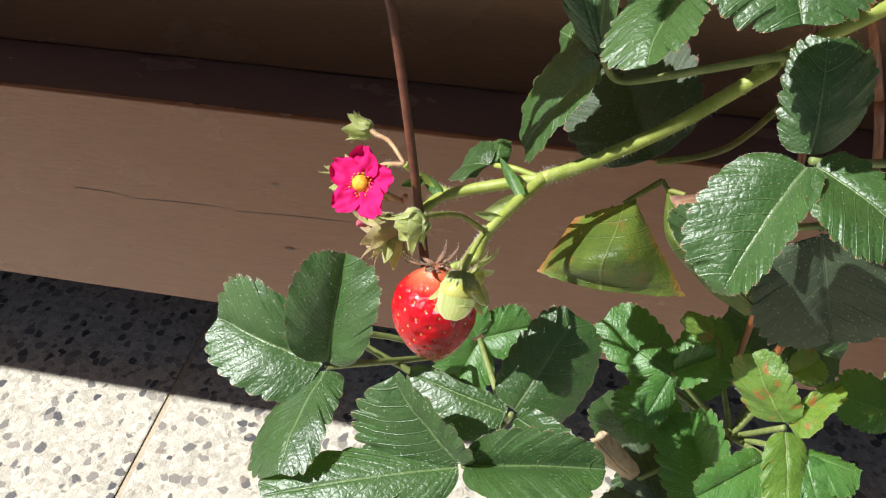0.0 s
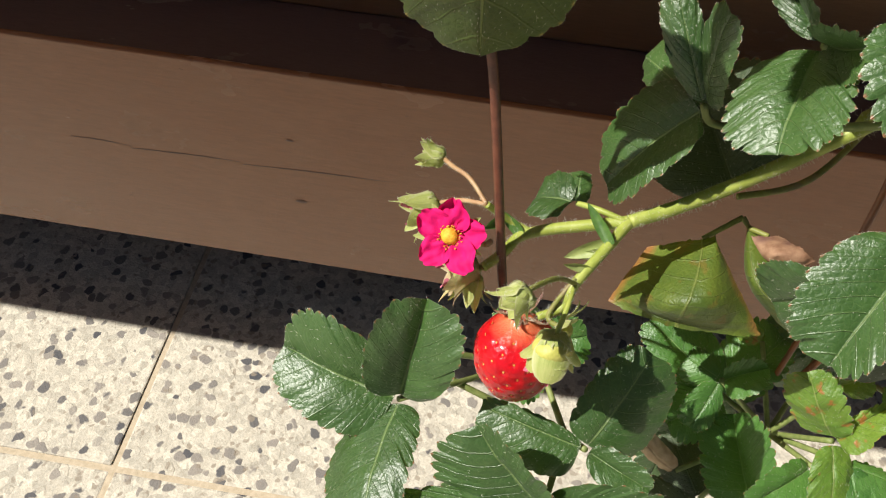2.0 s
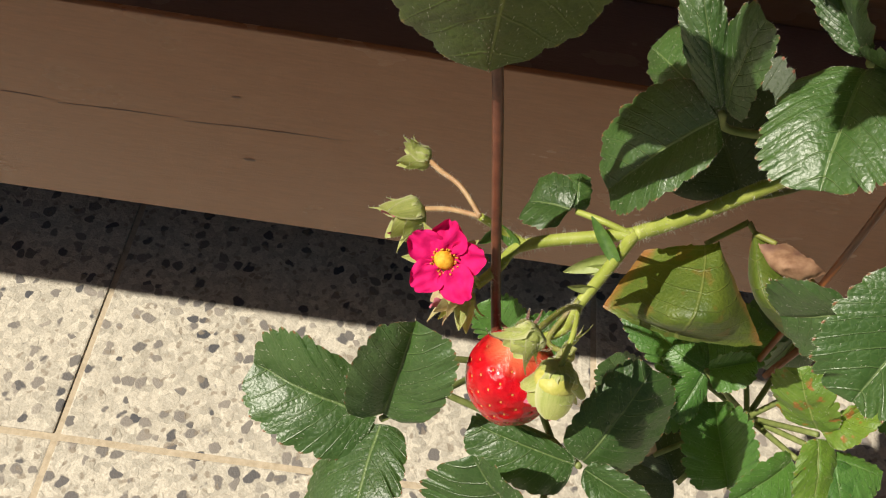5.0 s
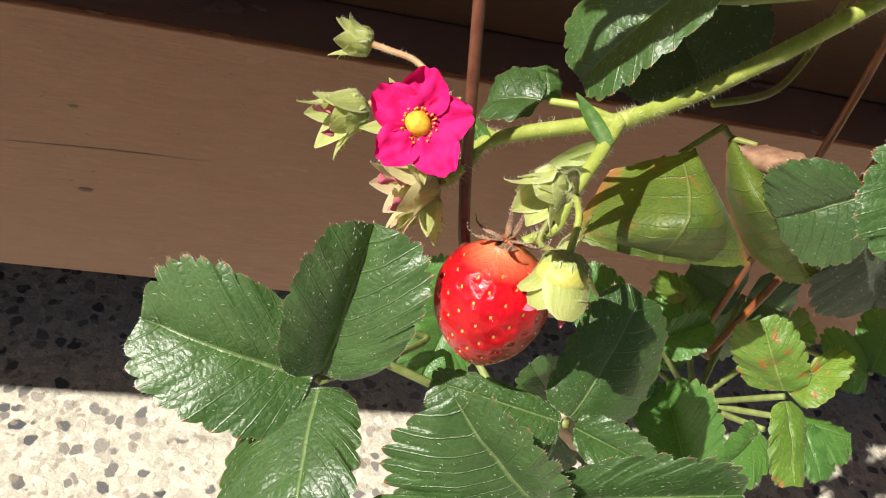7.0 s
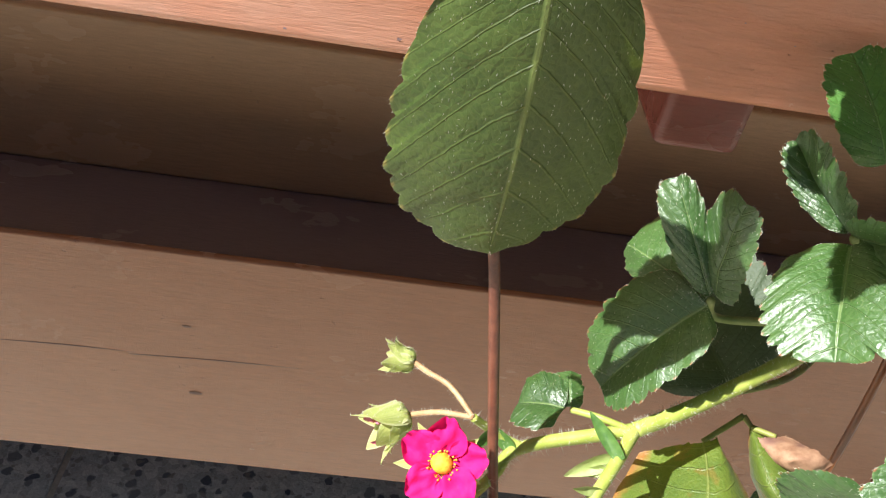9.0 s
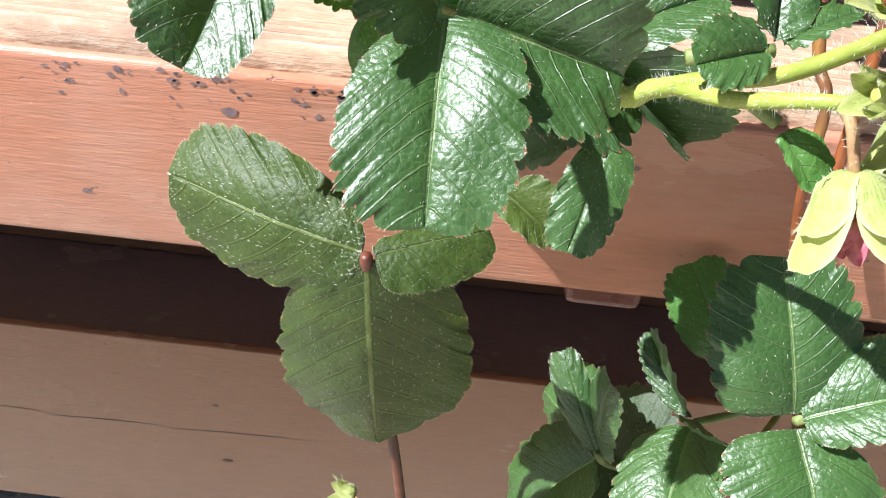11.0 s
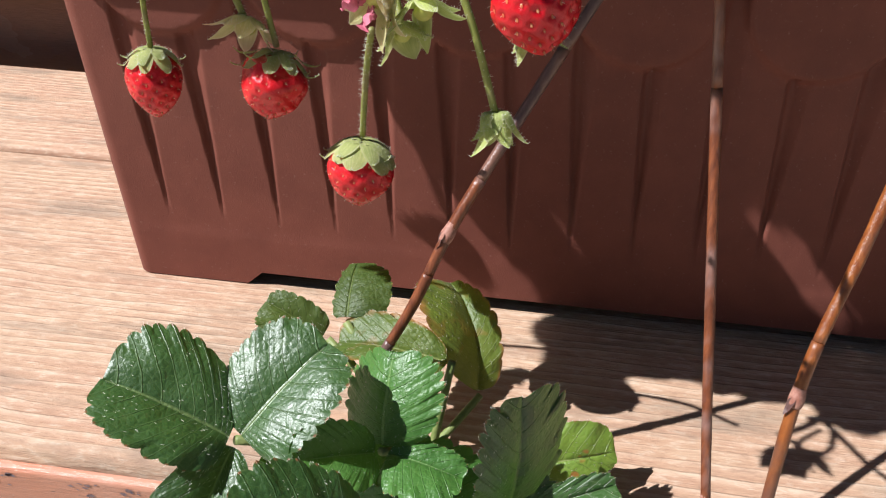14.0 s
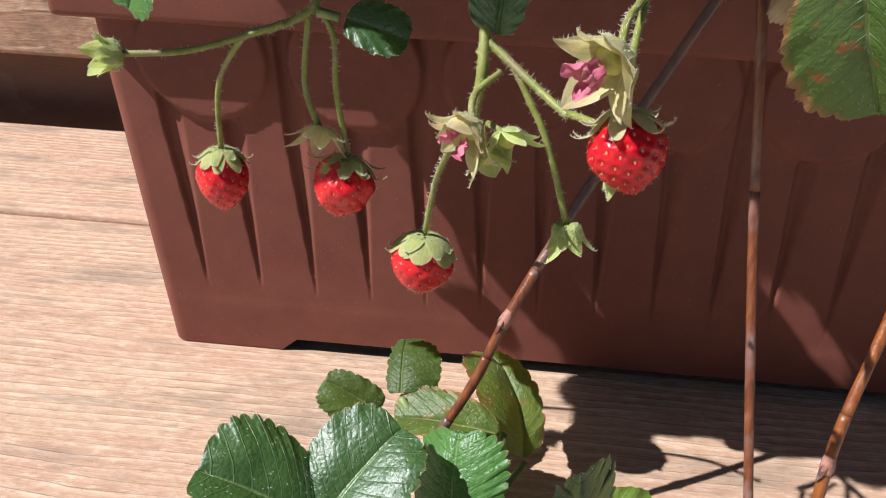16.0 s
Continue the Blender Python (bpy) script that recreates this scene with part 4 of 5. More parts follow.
# ---- strawberry plants ----
leaf("dark green three-part strawberry leaf with toothed edges, in full sun", (-0.0047, 0.2365, 0.2961), (0.055, 0.25, 0.262), [
    ((-0.0464, 0.2474, 0.2999), (-0.0335, 0.2525, 0.3182), (-0.0242, 0.2250, 0.2901), 0.06),
    ((0.0011, 0.2517, 0.3361), (-0.0153, 0.2383, 0.3221), (0.0140, 0.2386, 0.3240), 0.04),
    ((-0.0081, 0.1972, 0.2931), (-0.0235, 0.2189, 0.2779), (0.0056, 0.2143, 0.2980), 0.06),
], LEAF, via=[(-0.003, 0.258, 0.287), (0.03, 0.272, 0.268)])
leaf("dark green strawberry leaf with pale red-tipped teeth, below the berry", (0.0454, 0.2103, 0.2935), (0.055, 0.25, 0.262), [
    ((0.0207, 0.2231, 0.3158), (0.0141, 0.2139, 0.2893), (0.0442, 0.2090, 0.3145), 0.05),
    ((0.0856, 0.2040, 0.3148), (0.0649, 0.2097, 0.3192), (0.0690, 0.1893, 0.3148), 0.05),
    ((-0.0145, 0.1934, 0.2851), (-0.0006, 0.2094, 0.2874), (0.0130, 0.1856, 0.2822), 0.05),
], LEAF, tooth_size=1.45)
leaf("dark glossy strawberry leaf half in shade behind the berry", (0.0571, 0.2314, 0.2931), (0.055, 0.25, 0.262), [
    ((0.0732, 0.2560, 0.3173), (0.0540, 0.2473, 0.3069), (0.0779, 0.2383, 0.2949), 0.05),
    ((0.0220, 0.2395, 0.2959), (0.0371, 0.2402, 0.2976), (0.0417, 0.2241, 0.2862), 0.05),
    ((0.0786, 0.2218, 0.2915), (0.0701, 0.2287, 0.2981), (0.0665, 0.2191, 0.2906), 0.05),
], LEAF)
leaf("bright green strawberry leaf dappled with leaf shadow", (0.1158, 0.2885, 0.2557), (0.145, 0.285, 0.225), [
    ((0.1018, 0.2966, 0.2563), (0.1107, 0.2995, 0.2579), (0.1010, 0.2891, 0.2502), 0.05),
    ((0.1298, 0.2882, 0.2702), (0.1208, 0.2894, 0.2721), (0.1219, 0.2776, 0.2621), 0.05),
    ((0.1058, 0.2716, 0.2434), (0.1012, 0.2791, 0.2502), (0.1151, 0.2753, 0.2456), 0.05),
], LEAF_FRESH, tooth_size=1.5)
leaf("yellow-green strawberry leaf with rust-red spots", (0.1532, 0.2658, 0.2623), (0.145, 0.285, 0.225), [
    ((0.1382, 0.2812, 0.2828), (0.1370, 0.2779, 0.2637), (0.1539, 0.2723, 0.2792), 0.05),
    ((0.1684, 0.2740, 0.2803), (0.1597, 0.2727, 0.2750), (0.1621, 0.2599, 0.2731), 0.05),
    ((0.1553, 0.2405, 0.2479), (0.1454, 0.2504, 0.2520), (0.1625, 0.2548, 0.2539), 0.05),
], LEAF_YELLOW, wave=1.8, tooth_size=1.5)
leaf("small green strawberry leaf low in the shade", (0.1372, 0.2552, 0.2191), (0.145, 0.285, 0.225), [
    ((0.1255, 0.2849, 0.2392), (0.1381, 0.2657, 0.2485), (0.1166, 0.2598, 0.2251), 0.05),
], LEAF_FRESH, tooth_size=1.5)
leaf("small green strawberry leaf with pale edges low down", (0.1504, 0.2600, 0.2503), (0.145, 0.285, 0.225), [
    ((0.1243, 0.2413, 0.2468), (0.1336, 0.2554, 0.2536), (0.1436, 0.2428, 0.2460), 0.05),
], LEAF_FRESH, tooth_size=1.5)
leaf("large glossy strawberry leaf with deep veins, half in sun", (0.1232, 0.2574, 0.3835), (0.2, 0.31, 0.36), [
    ((0.1063, 0.2331, 0.3582), (0.0985, 0.2524, 0.3718), (0.1188, 0.2349, 0.3773), 0.05),
    ((0.1220, 0.2755, 0.4084), (0.1129, 0.2688, 0.3940), (0.1368, 0.2753, 0.3962), 0.05),
    ((0.1453, 0.2368, 0.3785), (0.1390, 0.2539, 0.3842), (0.1255, 0.2331, 0.3784), 0.05),
], LEAF, tooth_size=1.45, via=[(0.16, 0.275, 0.375)])
leaf("broad dull strawberry leaf, in shade", (0.14, 0.276, 0.347), (0.2, 0.32, 0.34), [
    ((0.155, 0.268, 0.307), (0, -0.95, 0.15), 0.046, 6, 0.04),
], LEAF_DULL)
leaf("dark glossy strawberry leaf crossed by sharp shadows", (0.0701, 0.2965, 0.3840), (0.117, 0.285, 0.397), [
    ((0.0499, 0.2927, 0.3502), (0.0546, 0.3138, 0.3683), (0.0638, 0.2805, 0.3716), 0.05),
    ((0.0556, 0.3288, 0.3744), (0.0587, 0.3199, 0.3672), (0.0694, 0.3352, 0.3843), 0.05),
    ((0.0565, 0.3143, 0.4081), (0.0547, 0.3109, 0.3974), (0.0656, 0.3101, 0.4014), 0.05),
    ((0.0686, 0.2983, 0.4138), (0.0676, 0.3096, 0.3980), (0.0735, 0.2903, 0.3971), 0.05),
], LEAF, via=[(0.097, 0.29, 0.387), (0.077, 0.3, 0.375)])
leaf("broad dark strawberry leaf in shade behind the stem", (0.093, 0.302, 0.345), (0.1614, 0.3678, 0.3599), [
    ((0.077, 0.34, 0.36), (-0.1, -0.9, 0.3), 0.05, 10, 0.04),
], LEAF_DULL, stalk_material=STEM_OLIVE, via=[(0.1385, 0.3374, 0.3552), (0.1160, 0.3121, 0.3470)])
leaf("fresh strawberry leaf with red-tipped teeth, sunlit", (0.0884, 0.2863, 0.4155), (0.22, 0.33, 0.43), [
    ((0.0784, 0.2573, 0.4047), (0.0691, 0.2745, 0.4027), (0.0905, 0.2589, 0.4182), 0.05),
    ((0.0772, 0.3070, 0.4271), (0.0753, 0.3006, 0.4211), (0.0805, 0.2880, 0.4306), 0.05),
    ((0.0927, 0.2668, 0.4305), (0.0823, 0.2698, 0.4341), (0.0915, 0.2601, 0.4250), 0.05),
], LEAF, tooth_size=1.45)
leaf("large pale-veined strawberry leaf in full sun", (0.1010, 0.2685, 0.4410), (0.2, 0.33, 0.42), [
    ((0.0936, 0.2913, 0.4701), (0.0797, 0.2747, 0.4484), (0.1126, 0.2828, 0.4579), 0.05),
    ((0.1253, 0.2685, 0.4559), (0.1178, 0.2810, 0.4588), (0.1149, 0.2600, 0.4460), 0.05),
    ((0.1069, 0.2439, 0.4247), (0.0845, 0.2565, 0.4310), (0.1215, 0.2505, 0.4300), 0.06),
], LEAF, tooth_size=1.45)
leaf("fresh green strawberry leaf close under the seat edge", (0.0958, 0.2977, 0.4277), (0.2, 0.34, 0.42), [
    ((0.0830, 0.3134, 0.4471), (0.0785, 0.3037, 0.4356), (0.0965, 0.3110, 0.4437), 0.05),
], LEAF_FRESH)
rolled_leaf("ageing yellow-green strawberry leaf folded along its midrib", [(0.069, 0.292, 0.325), (0.063, 0.284, 0.317), (0.059, 0.276, 0.313)], [(0.084, 0.29, 0.336), (0.078, 0.272, 0.333), (0.08, 0.266, 0.319)], [(0.087, 0.2903, 0.338), (0.097, 0.276, 0.33), (0.1062, 0.2674, 0.3201)], (0.0951, 0.2954, 0.3428), LEAF_OLD, 0.0085, 0.0012, 1)
rolled_leaf("curled yellow-green strawberry leaf with a withered brown edge", [(0.0966, 0.2924, 0.3416), (0.1, 0.284, 0.329), (0.115, 0.279, 0.313), (0.128, 0.274, 0.308)], [(0.097, 0.2924, 0.3418), (0.098, 0.277, 0.339), (0.114, 0.272, 0.328), (0.132, 0.271, 0.313)], [(0.0974, 0.2924, 0.3418), (0.111, 0.284, 0.339), (0.132, 0.28, 0.328), (0.149, 0.276, 0.317)], (0.0951, 0.2954, 0.3428), LEAF_OLD, 0.005, 0.0012, 2)
leaf("dark round hairy strawberry leaf before a curled one", (0.117, 0.262, 0.355), (0.19, 0.31, 0.33), [
    ((0.1031, 0.2679, 0.337), (-0.2, -0.9, 0.35), 0.032, 6, 0.05),
], LEAF, tooth_size=0.7, hairy=1.6)
leaf("dark strawberry leaf deep in the shade low down", (0.124, 0.315, 0.16), (0.145, 0.285, 0.225), [
    ((0.095, 0.32, 0.193), (-0.2, -0.7, 0.7), 0.028, 12, 0.05),
    ((0.14, 0.322, 0.195), (0.1, -0.7, 0.7), 0.026, 12, 0.05),
    ((0.119, 0.3, 0.127), (0, -0.6, 0.8), 0.026, 12, 0.05),
], LEAF, tooth_size=1.4)
leaf("bright strawberry leaf lit through under the berry", (0.04, 0.285, 0.263), (0.055, 0.25, 0.262), [
    ((0.027, 0.295, 0.276), (-0.2, -0.7, 0.7), 0.022, 12, 0.05),
    ((0.06, 0.29, 0.27), (0.1, -0.7, 0.7), 0.022, 12, 0.05),
    ((0.032, 0.27, 0.248), (0, -0.6, 0.8), 0.024, 12, 0.05),
], LEAF_FRESH, tooth_size=1.4)
leaf("dark strawberry leaf hanging over the seat edge in shade", (0.0521, 0.2986, 0.4909), (0.022, 0.335, 0.497), [
    ((0.0454, 0.2815, 0.4704), (0.0409, 0.2888, 0.4794), (0.0577, 0.2918, 0.4825), 0.05),
], LEAF, tooth_size=1.3)
leaf("hairy strawberry leaf low under the arching one", (0.0302, 0.2923, 0.4777), (0.022, 0.335, 0.497), [
    ((0.0436, 0.2864, 0.4701), (0.0419, 0.2904, 0.4813), (0.0334, 0.2836, 0.4733), 0.05),
], LEAF_PALE, hairy=2.5)
leaf("dark green strawberry leaf behind a bright one", (0.1210, 0.2916, 0.2395), (0.145, 0.285, 0.225), [
    ((0.0876, 0.3141, 0.2538), (0.1061, 0.3191, 0.2561), (0.0958, 0.2959, 0.2430), 0.05),
    ((0.1449, 0.3149, 0.2537), (0.1234, 0.3173, 0.2528), (0.1408, 0.2956, 0.2434), 0.05),
    ((0.0993, 0.2771, 0.2323), (0.0976, 0.2896, 0.2403), (0.1179, 0.2747, 0.2310), 0.05),
], LEAF_FRESH, tooth_size=1.4)
leaf("dark green strawberry leaf half hidden by a yellowing one", (0.1929, 0.2779, 0.2634), (0.19, 0.31, 0.235), [
    ((0.1713, 0.2801, 0.2668), (0.1820, 0.2924, 0.2688), (0.1798, 0.2700, 0.2606), 0.05),
    ((0.2073, 0.2994, 0.2712), (0.1920, 0.2963, 0.2680), (0.2055, 0.2825, 0.2657), 0.05),
], LEAF_FRESH, tooth_size=1.3)
leaf("small bright strawberry leaf under a yellowing one", (0.1602, 0.2603, 0.2571), (0.145, 0.285, 0.225), [
    ((0.1803, 0.2560, 0.2547), (0.1709, 0.2627, 0.2547), (0.1698, 0.2477, 0.2511), 0.05),
    ((0.1658, 0.2424, 0.2493), (0.1720, 0.2519, 0.2521), (0.1586, 0.2480, 0.2506), 0.05),
], LEAF_FRESH, tooth_size=1.4)
# Two leaves hidden behind others, added to throw shade on the seat's front edge.
leaf("hidden strawberry leaf in the heart of the plant, added to cast shade", (0.0000, 0.3060, 0.5130), (0.022, 0.335, 0.497), [
    ((0.0440, 0.3050, 0.5040), (-0.6, -0.4, 0.7), 0.036, 8, 0.05),
    ((0.0230, 0.3000, 0.4900), (-0.6, -0.4, 0.7), 0.032, 8, 0.05),
    ((-0.0150, 0.3000, 0.5180), (-0.6, -0.4, 0.7), 0.022, 8, 0.05),
], LEAF_FRESH, tooth_size=1.3)
leaf("hidden strawberry leaf behind the flower stem, added to shade the seat edge", (0.0270, 0.3100, 0.5020), (0.022, 0.335, 0.497), [
    ((0.0600, 0.3085, 0.4940), (-0.6, -0.4, 0.7), 0.036, 8, 0.05),
    ((0.0450, 0.3020, 0.4830), (-0.6, -0.4, 0.7), 0.028, 8, 0.05),
], LEAF, tooth_size=1.3)
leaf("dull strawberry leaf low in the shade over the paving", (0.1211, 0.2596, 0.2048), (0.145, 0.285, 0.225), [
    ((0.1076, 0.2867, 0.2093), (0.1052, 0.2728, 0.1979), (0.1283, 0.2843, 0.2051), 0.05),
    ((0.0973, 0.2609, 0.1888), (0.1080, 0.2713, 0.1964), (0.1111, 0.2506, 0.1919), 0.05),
], LEAF_DULL)
leaf("dark strawberry leaf in the shade of a broad one", (0.163, 0.318, 0.252), (0.145, 0.285, 0.225), [
    ((0.138, 0.325, 0.258), (-0.2, -0.7, 0.7), 0.028, 12, 0.05),
    ((0.186, 0.315, 0.247), (0.1, -0.7, 0.7), 0.03, 12, 0.05),
    ((0.156, 0.31, 0.222), (0, -0.6, 0.8), 0.024, 12, 0.05),
], LEAF, tooth_size=1.2)
leaf("dull olive hairy strawberry leaf on a red stalk", (0.0054, 0.2651, 0.4777), (0.025, 0.256, 0.322), [
    ((-0.0396, 0.2840, 0.4785), (-0.0244, 0.2898, 0.4886), (-0.0201, 0.2747, 0.4610), 0.05),
    ((0.0077, 0.2744, 0.4075), (-0.0165, 0.2812, 0.4224), (0.0287, 0.2826, 0.4368), 0.05),
    ((0.0290, 0.2752, 0.4799), (0.0154, 0.2744, 0.4793), (0.0176, 0.2630, 0.4718), 0.05),
], LEAF_PALE, stalk_material=PETIOLE_RED, radius=0.0013, via=[(0.021, 0.266, 0.341), (0.011, 0.282, 0.398), (0.004, 0.284, 0.427)], quilt=1.0, tooth_size=0.85, hairy=2.2)
leaf("dark glossy three-part strawberry leaf arching over the seat edge", (0.0163, 0.2761, 0.5234), (0.022, 0.335, 0.497), [
    ((-0.0086, 0.2657, 0.5445), (0.0033, 0.2881, 0.5402), (0.0027, 0.2612, 0.5261), 0.05),
    ((0.0171, 0.2475, 0.4985), (0.0011, 0.2547, 0.5082), (0.0317, 0.2599, 0.5132), 0.05),
    ((0.0480, 0.2730, 0.5161), (0.0384, 0.2745, 0.5357), (0.0386, 0.2611, 0.5097), 0.05),
], LEAF, radius=0.0008, stalk_material=STEM_OLIVE, tooth_size=1.45)
leaf("glossy strawberry leaf with three separate round leaflets on the seat", (-0.0182, 0.2984, 0.5326), (0.022, 0.335, 0.497), [
    ((-0.0467, 0.2970, 0.5487), (-0.0339, 0.3137, 0.5494), (-0.0321, 0.2838, 0.5393), 0.05),
    ((-0.0005, 0.3185, 0.5478), (-0.0209, 0.3169, 0.5452), (0.0010, 0.2965, 0.5374), 0.05),
    ((-0.0261, 0.2666, 0.5119), (-0.0347, 0.2696, 0.5229), (-0.0127, 0.2737, 0.5189), 0.05),
], LEAF)
leaf("fresh green strawberry leaf in the heart of the plant", (0.0135, 0.3079, 0.5242), (0.022, 0.335, 0.497), [
    ((0.0135, 0.3248, 0.5424), (0.0018, 0.3245, 0.5267), (0.0279, 0.3163, 0.5364), 0.05),
    ((0.0340, 0.3049, 0.5214), (0.0291, 0.3105, 0.5249), (0.0208, 0.2950, 0.5228), 0.05),
    ((-0.0039, 0.2924, 0.5348), (0.0032, 0.3022, 0.5384), (0.0083, 0.2894, 0.5286), 0.05),
], LEAF_FRESH, tooth_size=1.45)
leaf("dark green strawberry leaf with a folded upright leaflet", (0.0444, 0.3075, 0.5060), (0.022, 0.335, 0.497), [
    ((0.0450, 0.3173, 0.5398), (0.0346, 0.3023, 0.5296), (0.0565, 0.3291, 0.5128), 0.05),
    ((0.0704, 0.3131, 0.5176), (0.0606, 0.3130, 0.5184), (0.0668, 0.3014, 0.5125), 0.05),
    ((0.0725, 0.3108, 0.4818), (0.0506, 0.2981, 0.5029), (0.0719, 0.3007, 0.5040), 0.06),
], LEAF, tooth_size=1.45)
leaf("small dark strawberry leaf on the flower stem", (0.0655, 0.2626, 0.5282), (0.053, 0.262, 0.526), [
    ((0.0668, 0.2854, 0.5414), (0.0606, 0.2690, 0.5372), (0.0721, 0.2734, 0.5367), 0.05),
    ((0.0775, 0.2674, 0.5333), (0.0734, 0.2717, 0.5327), (0.0692, 0.2609, 0.5290), 0.05),
    ((0.0528, 0.2560, 0.5276), (0.0561, 0.2625, 0.5324), (0.0584, 0.2528, 0.5261), 0.05),
], LEAF, tooth_size=1.45)
leaf("folded grey-green strawberry leaf at the back of the plant", (-0.0057, 0.3506, 0.5272), (0.022, 0.335, 0.497), [
    ((-0.0071, 0.3714, 0.5331), (-0.0113, 0.3596, 0.5277), (0.0059, 0.3607, 0.5292), 0.1),
], LEAF_PALE)
leaf("old olive strawberry leaf curled at the back of the plant", (0.0338, 0.3506, 0.5052), (0.022, 0.335, 0.497), [
    ((0.0201, 0.3795, 0.5243), (0.0110, 0.3601, 0.5273), (0.0388, 0.3585, 0.5088), 0.16),
], LEAF_OLD, quilt=0.5)
leaf("hairy strawberry leaf at the back of the plant", (-0.0102, 0.3473, 0.5231), (0.022, 0.335, 0.497), [
    ((-0.0288, 0.3507, 0.5316), (-0.0291, 0.3412, 0.5283), (-0.0144, 0.3521, 0.5310), 0.05),
], LEAF_PALE)
leaf("yellowing strawberry leaf lying on the seat", (0.0463, 0.3306, 0.4992), (0.022, 0.335, 0.497), [
    ((0.0730, 0.3367, 0.5036), (0.0570, 0.3394, 0.5101), (0.0596, 0.3298, 0.4958), 0.06),
], LEAF_YELLOW, tooth_size=0.5)
leaf("olive strawberry leaf with reddened teeth behind the runner", (0.0260, 0.3412, 0.5254), (0.022, 0.335, 0.497), [
    ((-0.0078, 0.3472, 0.5225), (0.0049, 0.3534, 0.5295), (0.0084, 0.3359, 0.5244), 0.05),
], LEAF_OLD, quilt=0.6)
leaf("strawberry leaf hanging from the planter, reddening at its edge", (0.082, 0.333, 0.664), (0.12, 0.4, 0.665), [
    ((0.098, 0.34, 0.63), (-0.6, -0.6, 0.5), 0.033, 16, 0.05),
], LEAF_RUST)
leaf("small strawberry leaf on the hanging fruit stem", (-0.021, 0.352, 0.64), (-0.026, 0.352, 0.641), [
    ((-0.005, 0.352, 0.635), (0.1, -0.7, 0.7), 0.014, 14, 0.04),
], LEAF)
leaf("narrow strawberry leaf on the hanging fruit stem", (0.015, 0.338, 0.641), (0.012, 0.338, 0.638), [
    ((0.017, 0.342, 0.656), (-0.3, -0.8, 0.4), 0.014, 26, 0.04),
], LEAF)
leaf("strawberry leaf hanging over the planter rim", (-0.084, 0.39, 0.641), (-0.05, 0.42, 0.66), [
    ((-0.09, 0.39, 0.627), (-0.1, -0.8, 0.6), 0.02, 12, 0.04),
], LEAF_FRESH)

MAIN = [(0.28, 0.36, 0.47), (0.129, 0.307, 0.39), (0.118, 0.301, 0.383), (0.095, 0.294, 0.366), (0.073, 0.285, 0.356), (0.0573, 0.2790, 0.3510)]
LEFT = [(0.0573, 0.2790, 0.3510), (0.0450, 0.2780, 0.3475), (0.0333, 0.2768, 0.3441), (0.0255, 0.2740, 0.3422), (0.0215, 0.2680, 0.3412), (0.0160, 0.2620, 0.3400)]
UPPER = [(0.0290, 0.2755, 0.3432), (0.0235, 0.2775, 0.3440), (0.0185, 0.2775, 0.3475), (0.0142, 0.2766, 0.3519)]
DOWN = [(0.0573, 0.2790, 0.3510), (0.0515, 0.2695, 0.3497), (0.043, 0.257, 0.345), (0.041, 0.253, 0.339), (0.034, 0.25, 0.336)]
flower_stem = thing("flower_stem", "hairy yellow-green flower stem forking towards the buds", "stem", at=MAIN[0])
stalk("stem", MAIN, 0.0024, 0.0021, STEM, flower_stem)
stalk("branch", LEFT, 0.0020, 0.0015, STEM, flower_stem)
stalk("branch", UPPER, 0.0013, 0.0011, STEM, flower_stem)
stalk("branch", DOWN, 0.0019, 0.0013, STEM, flower_stem)
for line, r, n, seed in ((MAIN, 0.0024, 620, 1), (LEFT, 0.0018, 260, 2), (DOWN, 0.0016, 200, 3), (UPPER, 0.0011, 120, 4)):
    hairs(line, r, n, 0.0019, flower_stem, seed)
bracts = (
    ((0.0522, 0.2690, 0.3510), (0.0443, 0.2795, 0.3560), 0.0062, BRACT, 0.0),
    ((0.0530, 0.2715, 0.3490), (0.0420, 0.2735, 0.3395), 0.0080, STEM_PALE, 0.2),
    ((0.0515, 0.2690, 0.3480), (0.0435, 0.2725, 0.3385), 0.0050, STEM_PALE, -0.1),
    ((0.0470, 0.2610, 0.3480), (0.0385, 0.2610, 0.3500), 0.0045, STEM_PALE, 0.1),
    ((0.0262, 0.2745, 0.3430), (0.0195, 0.2805, 0.3462), 0.0062, BRACT, 0.1),
    ((0.0200, 0.2765, 0.3465), (0.0135, 0.2710, 0.3475), 0.0055, BRACT, 0.1),
)
for base, tip, w, material, curl in bracts:
    d = Vector(tip) - Vector(base)
    v, f = sepal_data(base, d, (-0.2, -0.8, 0.5), d.length, w * 0.62, 0.12 + curl)
    mesh_part("bract", v, f, material, flower_stem, "pointed green bract")
leaf("small curled strawberry leaf at the fork of the flower stem", (0.0415, 0.2855, 0.3487), (0.0560, 0.2785, 0.3515), [
    ((0.0290, 0.2935, 0.3395), (0.0372, 0.2990, 0.3465), (0.0322, 0.2802, 0.3434), 0.10),
    ((0.0422, 0.2985, 0.3500), (0.0352, 0.2965, 0.3455), (0.0462, 0.2920, 0.3490), 0.08),
], LEAF, radius=0.0009, stalk_material=STEM, via=[(0.0480, 0.2815, 0.3515)], hairy=3.0, teeth=6)
strawberry("large ripe red strawberry with yellow seeds and dried cap", (0.0295, 0.2485, 0.337), (0.03, -0.30, -0.95), 0.0335, 0.0268, BERRY, SEED, 1, 0.1, None, DRY, 0.009, 6, 105, neck=0.4, sepal_w=0.0026, grains=130, knobs=0.25)
